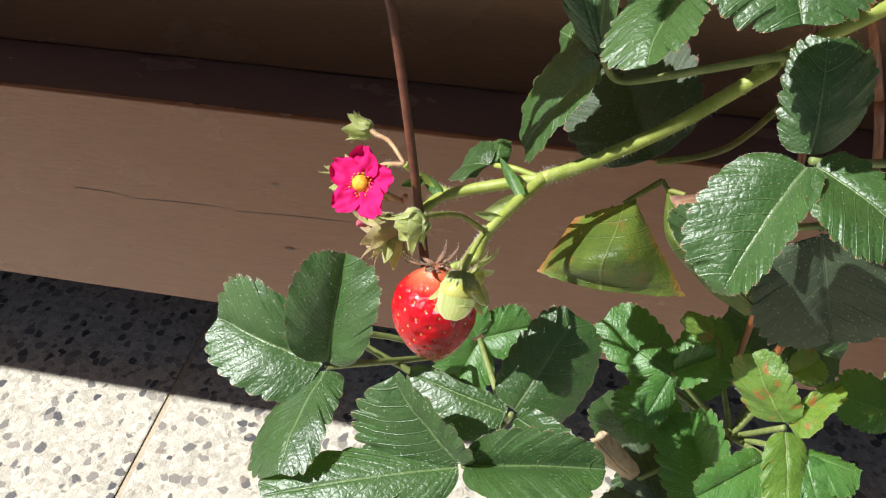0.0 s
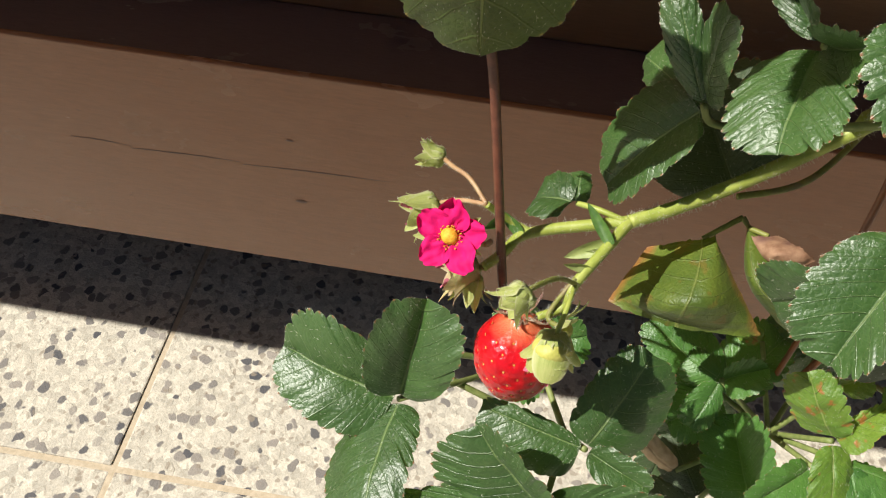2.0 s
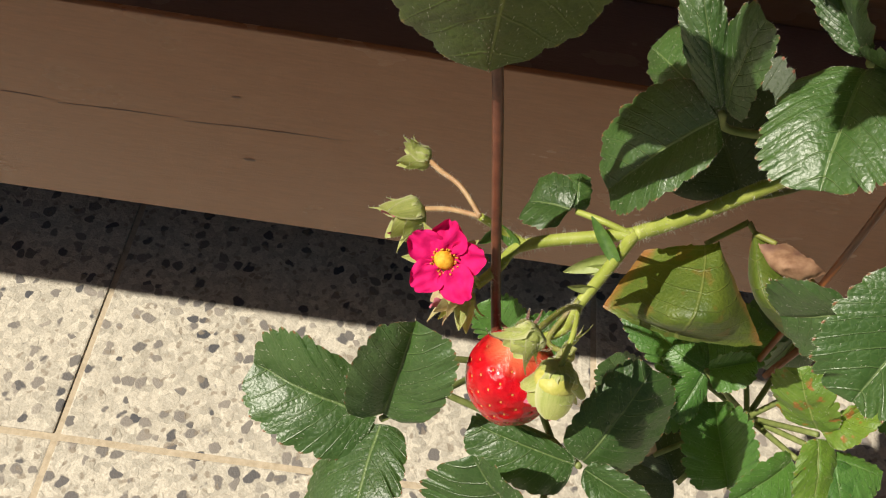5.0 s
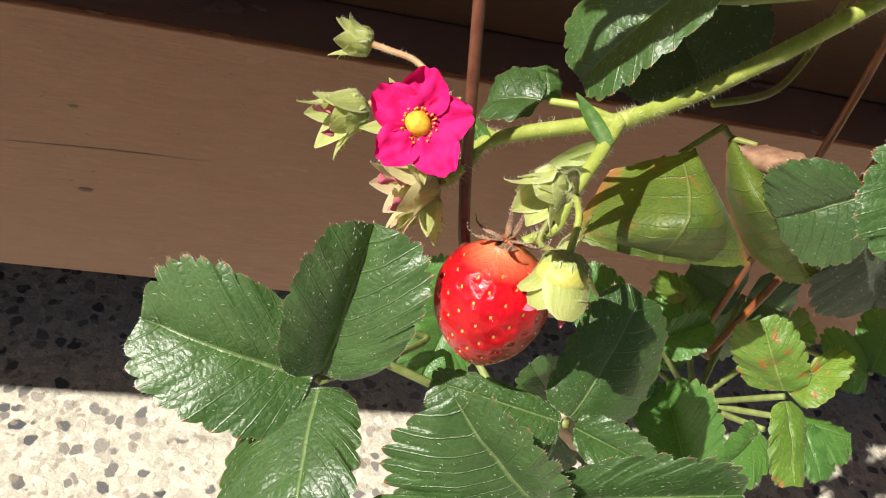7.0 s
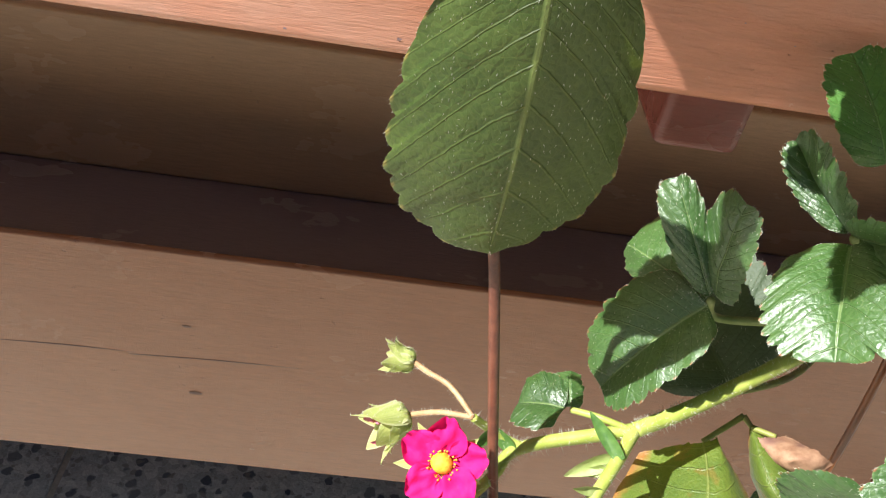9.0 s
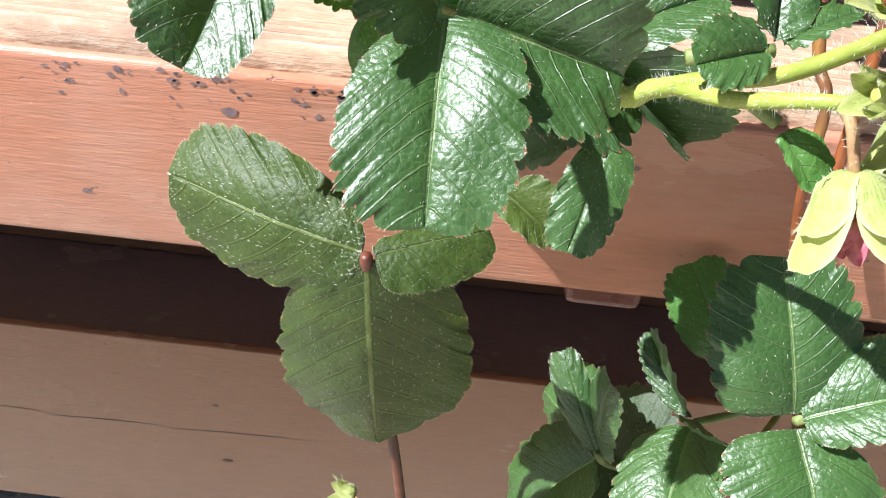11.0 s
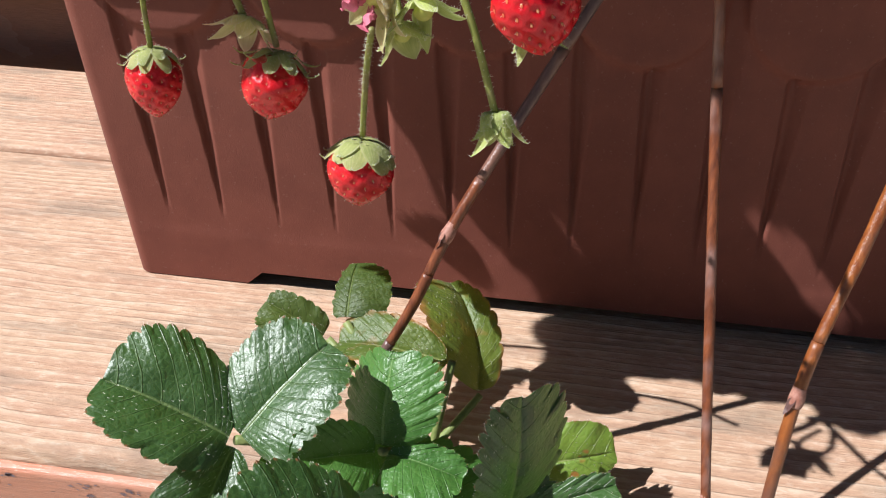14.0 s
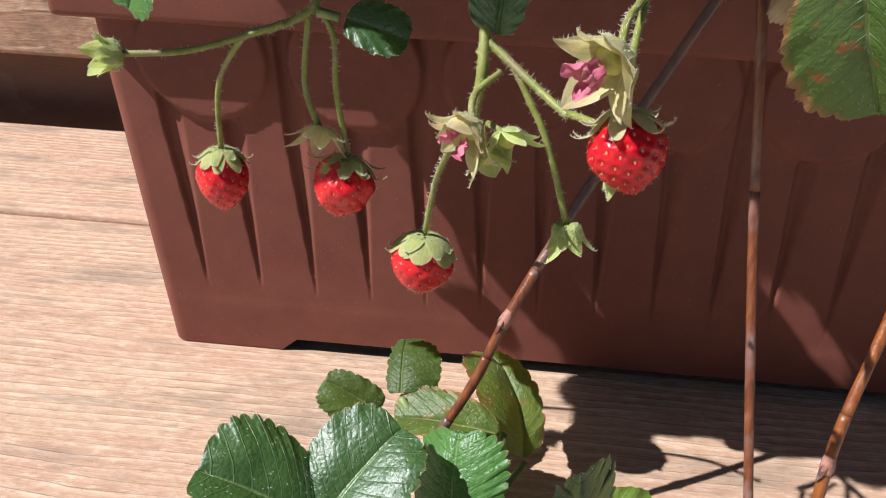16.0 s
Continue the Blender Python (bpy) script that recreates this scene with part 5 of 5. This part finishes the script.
flower("open magenta strawberry flower with yellow centre", (0.0059, 0.2576, 0.3575), (-0.22, -0.72, 0.62), 0.0107, 0.0, ((150, 1.0), (82, 1.05), (20, 1.0), (-62, 0.95), (-142, 1.05)), [(0.0066, 0.26, 0.356), (0.015, 0.266, 0.346), (0.017, 0.265, 0.349)], 3)
spent("small closed green bud on a pinkish stalk", (-0.002, 0.296, 0.349), (-0.9939, 0.1104, 0), 0.0092, [(-0.002, 0.296, 0.349), (0.002, 0.29, 0.352), (0.008, 0.284, 0.354), (0.0142, 0.2766, 0.3519)], count=10, spread=18, width=0.0050, seed=1, stalk_mat=STEM_RED)
spent("faded flower with pale green sepals and withered pink petals", (-0.0019, 0.2858, 0.3383), (-0.86, -0.45, -0.25), 0.014, [(-0.0019, 0.2858, 0.3383), (0.006, 0.281, 0.347), (0.0142, 0.2766, 0.3519)], count=12, spread=22, width=0.0068, petals=2, seed=2, stalk_mat=STEM_RED)
spent("faded flower with pinkish-green sepals behind the berry", (0.014, 0.264, 0.337), (-0.9113, -0.3906, -0.1302), 0.0148, [(0.014, 0.264, 0.337), (0.016, 0.262, 0.34)], sepal_mat=SEPAL_PINK, count=12, spread=22, width=0.0068, petals=2, seed=3)
spent("drooping faded flower under the open flower", (0.013, 0.262, 0.335), (0, -0.5547, -0.8321), 0.011, [(0.013, 0.262, 0.335), (0.016, 0.262, 0.34)], sepal_mat=SEPAL, count=8, spread=18, width=0.0045, seed=4)
spent("faded flower bud hanging over the berry", (0.0282, 0.2365, 0.3672), (-0.65, -0.55, -0.52), 0.0100, [(0.0282, 0.2365, 0.3672), (0.036, 0.247, 0.360), (0.043, 0.256, 0.347)], count=11, spread=22, width=0.0062, seed=5)
spent("young green fruit with pink petals and broad pale sepals", (0.0389, 0.2389, 0.3450), (-0.05, -0.50, -0.86), 0.0118, [(0.0389, 0.2389, 0.3450), (0.041, 0.246, 0.349), (0.043, 0.256, 0.347)], count=8, spread=32, width=0.0068, petals=4, fruit=0.0060, seed=6, stalk_mat=STEM, flare=-16.0, blunt=0.40, petal_reach=0.9)
spent("dry star-shaped cap beside the berry stalk", (0.041, 0.247, 0.337), (0.8437, -0.5369, 0), 0.01, [(0.041, 0.247, 0.337), (0.037, 0.25, 0.338), (0.043, 0.258, 0.347)], sepal_mat=SEPAL_DULL, count=9, spread=70, width=0.0028, seed=8)

for label, line, r, mats, joint in (
    ("woody brown strawberry runner arching down from the planter", [(0.074, 0.378, 0.655), (0.044, 0.362, 0.601), (0.0248, 0.3456, 0.5671), (0.015, 0.338, 0.544), (0.001, 0.335, 0.516)], 0.0014, (RUNNER_GREY, RUNNER_GREY, RUNNER, RUNNER, RUNNER_GREY), (0.024, 0.3446, 0.5652)),
    ("thin reddish strawberry runner hanging past the seat edge", [(0.073, 0.365, 0.658), (0.076, 0.358, 0.636), (0.0831, 0.3447, 0.5851), (0.092, 0.3136, 0.5134), (0.096, 0.305, 0.499), (0.101, 0.302, 0.465), (0.137, 0.31, 0.36), (0.142, 0.3, 0.24)], 0.00125, (RUNNER, RUNNER, RUNNER_OLIVE, RUNNER_ORANGE, RUNNER_ORANGE), (0.0922, 0.3128, 0.5131)),
    ("jointed orange-brown strawberry runner leaning over the seat", [(0.1334, 0.3675, 0.6124), (0.121, 0.347, 0.571), (0.1107, 0.3299, 0.5365), (0.108, 0.311, 0.476), (0.11, 0.307, 0.466), (0.107, 0.307, 0.466), (0.165, 0.315, 0.34), (0.15, 0.3, 0.235)], 0.0015, (RUNNER_ORANGE, RUNNER_ORANGE, RUNNER_OLIVE, RUNNER_ORANGE, RUNNER_ORANGE), (0.1106, 0.3294, 0.5370)),
):
    t = thing("runner", label, "runner", "strawberry runners", at=line[0])
    path = smooth_line(line, 9)
    cuts = [0] + [int(len(path) * c) for c in (0.24, 0.43, 0.63, 0.82)] + [len(path) - 1]
    for k in range(5):
        stalk("internode", path[cuts[k]:cuts[k + 1] + 1], r * 1.05, r * 0.97, mats[k], t, sides=10, steps=2)
    k = min(range(1, len(path) - 1), key=lambda i: (path[i] - Vector(joint)).length)
    w = (path[k - 1] - path[k + 1]).normalized()
    v, f, uv = round_data(path[k] - w * 0.0022, w, 12, 14, lambda e: (0.0052 * e, r * (1.04 + 0.24 * math.sin(math.pi * e ** 0.7) ** 2)), knobs=0.25)
    mesh_part("node", v, f, NODE, t, "swollen runner joint")
    v, f = sepal_data(path[k] + Vector((-0.0009, -0.0011, 0.0008)), Vector((-0.28, -0.2, -1)), (-1, -0.6, 0.2), 0.0048, 0.0019, 0.12)
    mesh_part("sheath", v, f, RUNNER_GREY, t, "dry pointed brown sheath")

TRUSS = [(0.014, 0.36, 0.659), (0.013, 0.342, 0.646), (0.013, 0.335, 0.636), (0.012, 0.332, 0.626)]
SIDE = [(-0.025, 0.375, 0.654), (-0.026, 0.358, 0.645), (-0.029, 0.354, 0.64), (-0.038, 0.352, 0.636)]
FORK = [(0.014, 0.338, 0.641), (0.019, 0.334, 0.638), (0.026, 0.328, 0.634), (0.031, 0.322, 0.632)]
fruit_truss = thing("fruit_stem", "hairy green fruit stem hanging from the planter", "stem", at=TRUSS[0])
stalk("stem", TRUSS, 0.0014, 0.0011, STEM_OLIVE, fruit_truss)
stalk("stem", SIDE, 0.0011, 0.0009, STEM_OLIVE, fruit_truss)
stalk("branch", FORK, 0.0010, 0.0008, STEM_OLIVE, fruit_truss)
for line, n, seed in ((TRUSS, 240, 11), (SIDE, 150, 12), (FORK, 120, 13)):
    hairs(line, 0.0010, n, 0.0012, fruit_truss, seed)
strawberry("small ripe red strawberry hanging on a thin stalk", (-0.059, 0.368, 0.596), (0, -0.124, -0.9923), 0.0178, 0.0148, BERRY_DARK, SEED_RED, 11, 0.0, [(-0.059, 0.368, 0.597), (-0.056, 0.364, 0.617), (-0.045, 0.355, 0.633), (-0.038, 0.352, 0.636)], SEPAL_DULL, sepal_r=0.0088, sepal_w=0.0046, spread=44)
strawberry("knobbly ripe red strawberry hanging before the planter", (-0.021, 0.357, 0.602), (-0.1361, -0.2722, -0.9526), 0.016, 0.0166, BERRY_DARK, SEED_RED, 12, 0.0, [(-0.021, 0.357, 0.604), (-0.023, 0.355, 0.621), (-0.023, 0.354, 0.635), (-0.027, 0.355, 0.641)], SEPAL_DULL, sepal_r=0.0105, sepal_w=0.0046, spread=52, knobs=1.3)
strawberry("small ripe red strawberry with a broad green cap", (-0, 0.354, 0.582), (-0.0652, -0.1957, -0.9785), 0.0165, 0.0178, BERRY_DARK, SEED_RED, 13, 0.0, [(-0, 0.354, 0.584), (0.003, 0.347, 0.603), (0.007, 0.336, 0.617)], SEPAL_DULL, sepal_r=0.0105, sepal_w=0.0065, spread=42, sepal_n=10)
strawberry("bright red strawberry under pinkish sepals", (0.039, 0.305, 0.64), (0.2249, -0.3748, -0.8994), 0.0142, 0.0142, BERRY, SEED_RED, 14, 0.0, [(0.039, 0.305, 0.641), (0.04, 0.312, 0.649), (0.043, 0.325, 0.656), (0.048, 0.345, 0.66)], SEPAL_PINK, sepal_r=0.009, sepal_w=0.0046,  spread=55, cone=0.12, knobs=0.3)
spent("dry brown faded flower above a strawberry", (-0.027, 0.356, 0.61), (-0.0995, -0.597, -0.796), 0.0095, [(-0.028, 0.356, 0.611), (-0.031, 0.356, 0.622), (-0.029, 0.355, 0.639)], sepal_mat=SEPAL_PINK, count=9, spread=50, width=0.004, seed=21)
spent("pinkish-green faded flower on the hanging stem", (0.012, 0.322, 0.629), (-0.4851, -0.7276, -0.4851), 0.0098, [(0.012, 0.322, 0.629), (0.012, 0.328, 0.633), (0.017, 0.334, 0.636)], sepal_mat=SEPAL_PINK, count=11, spread=38, width=0.005, seed=22, petals=2)
spent("torn green sepals of a faded flower", (0.019, 0.325, 0.626), (0.3906, -0.6509, -0.6509), 0.0085, [(0.019, 0.325, 0.626), (0.015, 0.33, 0.626)], sepal_mat=SEPAL, count=8, spread=48, width=0.003, seed=23)
spent("grey-green sepals folded round a spent flower", (0.015, 0.326, 0.621), (0.4243, -0.5657, -0.7071), 0.0075, [(0.015, 0.326, 0.621), (0.013, 0.331, 0.626)], sepal_mat=SEPAL_DULL, count=6, spread=34, width=0.005, seed=25)
spent("pale green bud hanging on a thin stalk", (0.034, 0.326, 0.605), (0.1078, -0.2157, -0.9705), 0.0088, [(0.034, 0.326, 0.605), (0.028, 0.328, 0.623), (0.023, 0.331, 0.632), (0.019, 0.334, 0.638)], sepal_mat=SEPAL, count=9, spread=24, width=0.0042, seed=24)
spent("faded flower with dull pink sepals over a red strawberry", (0.036, 0.3, 0.652), (-0.7071, -0.5657, -0.4243), 0.0115, [(0.036, 0.3, 0.652), (0.038, 0.31, 0.655), (0.043, 0.325, 0.656)], sepal_mat=SEPAL_PINK, count=10, spread=46, width=0.0062, seed=26, petals=3)
spent("green sepals showing below a red strawberry", (0.04, 0.307, 0.629), (0.3906, -0.1302, -0.9113), 0.006, [(0.04, 0.307, 0.629), (0.037, 0.309, 0.635), (0.031, 0.321, 0.633)], sepal_mat=SEPAL_DULL, count=7, spread=40, width=0.003, seed=27)
spent("green bud on a long side stalk before the planter", (-0.072, 0.346, 0.63), (-0.8944, -0.4472, 0), 0.0092, [(-0.072, 0.346, 0.63), (-0.057, 0.348, 0.631), (-0.042, 0.351, 0.635), (-0.034, 0.352, 0.638)], sepal_mat=SEPAL, count=9, spread=22, width=0.005, fruit=0.003, seed=28)

CLUSTER = [(0.03, 0.325, 0.503), (0.0470, 0.2830, 0.5085), (0.0520, 0.2730, 0.5148), (0.0585, 0.2655, 0.5210), (0.0672, 0.2595, 0.5262), (0.0735, 0.2470, 0.5390), (0.0755, 0.2390, 0.5480)]
LOWER = [(0.0545, 0.2705, 0.5170), (0.0600, 0.2580, 0.5220), (0.0665, 0.2490, 0.5275), (0.0735, 0.2460, 0.5295)]
cluster_stem = thing("flower_stem", "short pale green flower stem with buds over the seat edge", "stem", at=CLUSTER[0])
stalk("stem", CLUSTER, 0.0022, 0.0009, STEM, cluster_stem)
stalk("branch", LOWER, 0.0015, 0.0010, STEM, cluster_stem)
hairs(CLUSTER, 0.0018, 320, 0.0017, cluster_stem, 31)
hairs(LOWER, 0.0012, 200, 0.0016, cluster_stem, 36)
flower("open magenta strawberry flower seen from the side", (0.076, 0.233, 0.555), (0.50, -0.62, 0.45), 0.0127, 0.0, ((150, 1.0), (85, 1.05), (15, 1.0), (-60, 1.0), (-135, 1.05)), [(0.077, 0.234, 0.554), (0.0765, 0.237, 0.551), (0.0755, 0.239, 0.548)], 9, reach=1.9)
spent("faded flower with a crumpled pink petal", (0.0685, 0.2400, 0.5455), (-0.6, -0.5, 0.6), 0.0076, [(0.0685, 0.2400, 0.5455), (0.0715, 0.2440, 0.5425), (0.0735, 0.2470, 0.5390)], count=8, spread=30, width=0.0042, petals=4, seed=32)
spent("small pale bud in the flower cluster", (0.0735, 0.2425, 0.5325), (-0.85, -0.3, 0.2), 0.0056, [(0.0735, 0.2425, 0.5325), (0.0740, 0.2445, 0.5310), (0.0735, 0.2460, 0.5295)], count=8, spread=16, width=0.0042, seed=33, flare=0.0)
spent("pale green faded flower hanging with dark pink petals", (0.0832, 0.2507, 0.5260), (0.15, -0.60, -0.78), 0.0138, [(0.0832, 0.2507, 0.5260), (0.0784, 0.2483, 0.5298), (0.0735, 0.2460, 0.5295)], count=9, spread=27, width=0.0048, petals=6, seed=34, stalk_mat=STEM_RED, blunt=0.32, flare=0.0)
spent("pale yellow-green faded flower hanging closed", (0.0742, 0.2428, 0.5205), (0.22, -0.45, -0.86), 0.0138, [(0.0742, 0.2428, 0.5205), (0.0718, 0.2450, 0.5269), (0.0700, 0.2475, 0.5285)], count=9, spread=34, width=0.0050, petals=7, seed=35, stalk_mat=STEM_RED, blunt=0.32, flare=-10.0)
leaf("small bright strawberry leaf hanging from the flower cluster", (0.0665, 0.2546, 0.5208), (0.0615, 0.2560, 0.5235), [
    ((0.0728, 0.2490, 0.5135), (0.0741, 0.2529, 0.5183), (0.0676, 0.2516, 0.5170), 0.05),
], LEAF_FRESH, teeth=5)
rolled_leaf("withered brown edge of a curled strawberry leaf", [(0.097, 0.288, 0.343), (0.101, 0.283, 0.34), (0.11, 0.279, 0.338)], [(0.102, 0.288, 0.344), (0.102, 0.279, 0.347), (0.109, 0.276, 0.344)], [(0.106, 0.288, 0.344), (0.109, 0.281, 0.349), (0.114, 0.278, 0.347)], (0.097, 0.292, 0.342), DRY, 0.001, 0.0022, 3)
leaf("withered pale strawberry leaf hanging from the planter", (0.075, 0.348, 0.656), (0.081, 0.36, 0.663), [
    ((0.081, 0.346, 0.649), (-0.3, -0.85, 0.2), 0.02, -30, 0.14),
], DRY_PALE, quilt=0.2, wave=2.5, tooth_size=0.5, hairy=0.0)
leaf("withered cream strawberry leaf low between the green ones", (0.111, 0.27, 0.206), (0.145, 0.285, 0.225), [
    ((0.091, 0.28, 0.218), (-0.1, -0.8, 0.5), 0.012, -35, 0.18),
], DRY_PALE, quilt=0.15, wave=2.2, tooth_size=0.4, hairy=0.0)
leaf("yellowed strawberry leaf tip behind the lower leaves", (0.134, 0.31, 0.255), (0.145, 0.285, 0.225), [
    ((0.119, 0.313, 0.262), (-0.1, -0.8, 0.5), 0.010, -30, 0.1),
], LEAF_YELLOW, quilt=0.2, wave=2.0, tooth_size=0.4, hairy=0.0)
leaf("yellow withered tip behind a spotted strawberry leaf", (0.155, 0.285, 0.268), (0.145, 0.285, 0.225), [
    ((0.165, 0.29, 0.275), (0.1, -0.8, 0.5), 0.016, 10, 0.1),
], LEAF_YELLOW, wave=1.8)
# Unseen leaves over the planter, added to cast shade on it and the seat.
SHADE_LEAVES = (
    (-0.1013, 0.3868, 0.725),
    (-0.0668, 0.3842, 0.7),
    (-0.066, 0.388, 0.74),
    (-0.0425, 0.3805, 0.75),
    (-0.017, 0.383, 0.685),
    (-0.003, 0.378, 0.745),
    (0.0175, 0.3805, 0.675),
    (-0.0575, 0.3805, 0.665),
    (0.047, 0.378, 0.76),
    (0.0675, 0.3805, 0.69),
    (-0.1075, 0.3805, 0.685),
    (0.102, 0.378, 0.73),
    (-0.151, 0.388, 0.755),
    (-0.145, 0.3778, 0.7314),
    (-0.1467, 0.3777, 0.7672),
    (-0.1253, 0.3718, 0.7665),
    (-0.1031, 0.3798, 0.7666),
    (-0.0656, 0.3808, 0.6476),
    (-0.094, 0.3711, 0.7337),
    (-0.0621, 0.3792, 0.7272),
    (-0.102, 0.3704, 0.8073),
    (-0.047, 0.3744, 0.6728),
    (-0.0211, 0.3814, 0.6877),
    (-0.076, 0.3691, 0.7662),
    (-0.0264, 0.3794, 0.7683),
    (-0.0314, 0.3699, 0.6985),
    (-0.0004, 0.3775, 0.703),
    (0.0128, 0.3816, 0.7214),
    (0.0162, 0.3835, 0.7558),
    (0.0299, 0.3797, 0.6602),
    (0.0334, 0.3787, 0.6978),
    (0.036, 0.3775, 0.734),
    (0.0326, 0.3798, 0.7681),
    (0.0661, 0.379, 0.6648),
    (0.0843, 0.3826, 0.689),
    (0.031, 0.3718, 0.7574),
    (0.0695, 0.3789, 0.7653),
    (0.1162, 0.3836, 0.6421),
    (0.0622, 0.3687, 0.7444),
    (0.1268, 0.384, 0.7205),
    (0.068, 0.3717, 0.8058),
    (0.1145, 0.3742, 0.6874),
    (0.1503, 0.3811, 0.6851),
    (0.1313, 0.378, 0.731),
    (0.165, 0.3841, 0.7459),
    (-0.134, 0.345, 0.727),
    (-0.0915, 0.3375, 0.717),
    (-0.067, 0.34, 0.727),
    (-0.1015, 0.3575, 0.717),
    (-0.152, 0.352, 0.727),
    (-0.061, 0.333, 0.707),
    (-0.042, 0.35, 0.727),
    (-0.1450, 0.3555, 0.717),
    (-0.146, 0.345, 0.707),
    (-0.1115, 0.3345, 0.717),
    (-0.097, 0.35, 0.727),
    (-0.031, 0.337, 0.707),
    (-0.017, 0.34, 0.727),
    (0.0085, 0.3325, 0.717),
)
# Places on the planter kept sunlit: leaflets across their beams are left out.
SUN_FLECKS = (
    (0.054, 0.421, 0.521),
    (0.064, 0.421, 0.501),
    (0.096, 0.421, 0.516),
    (0.132, 0.421, 0.526),
    (0.144, 0.421, 0.514),
    (0.143, 0.421, 0.499),
)


def in_sunbeam(p):
    for fleck in SUN_FLECKS:
        d = p - Vector(fleck)
        if (d - SUN_WAY * d.dot(SUN_WAY)).length < 0.0118:
            return True
    return False


rnd = random.Random(8)
for c in SHADE_LEAVES:
    hub = Vector(c) + Vector((0.15 * (c[2] - 0.487) + rnd.uniform(-0.01, 0.01), rnd.uniform(-0.004, 0.012), 0.0))
    spin = rnd.uniform(0, 6.28)
    tips = [(hub + Vector((math.cos(spin + k * 2.1) * 0.034, math.sin(spin + k * 2.1) * 0.022 + 0.004, rnd.uniform(-0.004, 0.012))), (-0.3, -0.3, 0.9), 0.032, 12, 0.05) for k in range(3)]
    tips = [shape for shape in tips if not in_sunbeam(hub.lerp(shape[0], 0.55))]
    if not tips:
        continue
    leaf("dark green strawberry leaf, unseen above the planter rim, added to cast shade", tuple(hub), (0.12 + 0.5 * hub.x, 0.47, 0.622), tips, LEAF, via=[(0.06 + 0.75 * hub.x, 0.44, 0.66)], hairy=0.0, per=5, across=6)
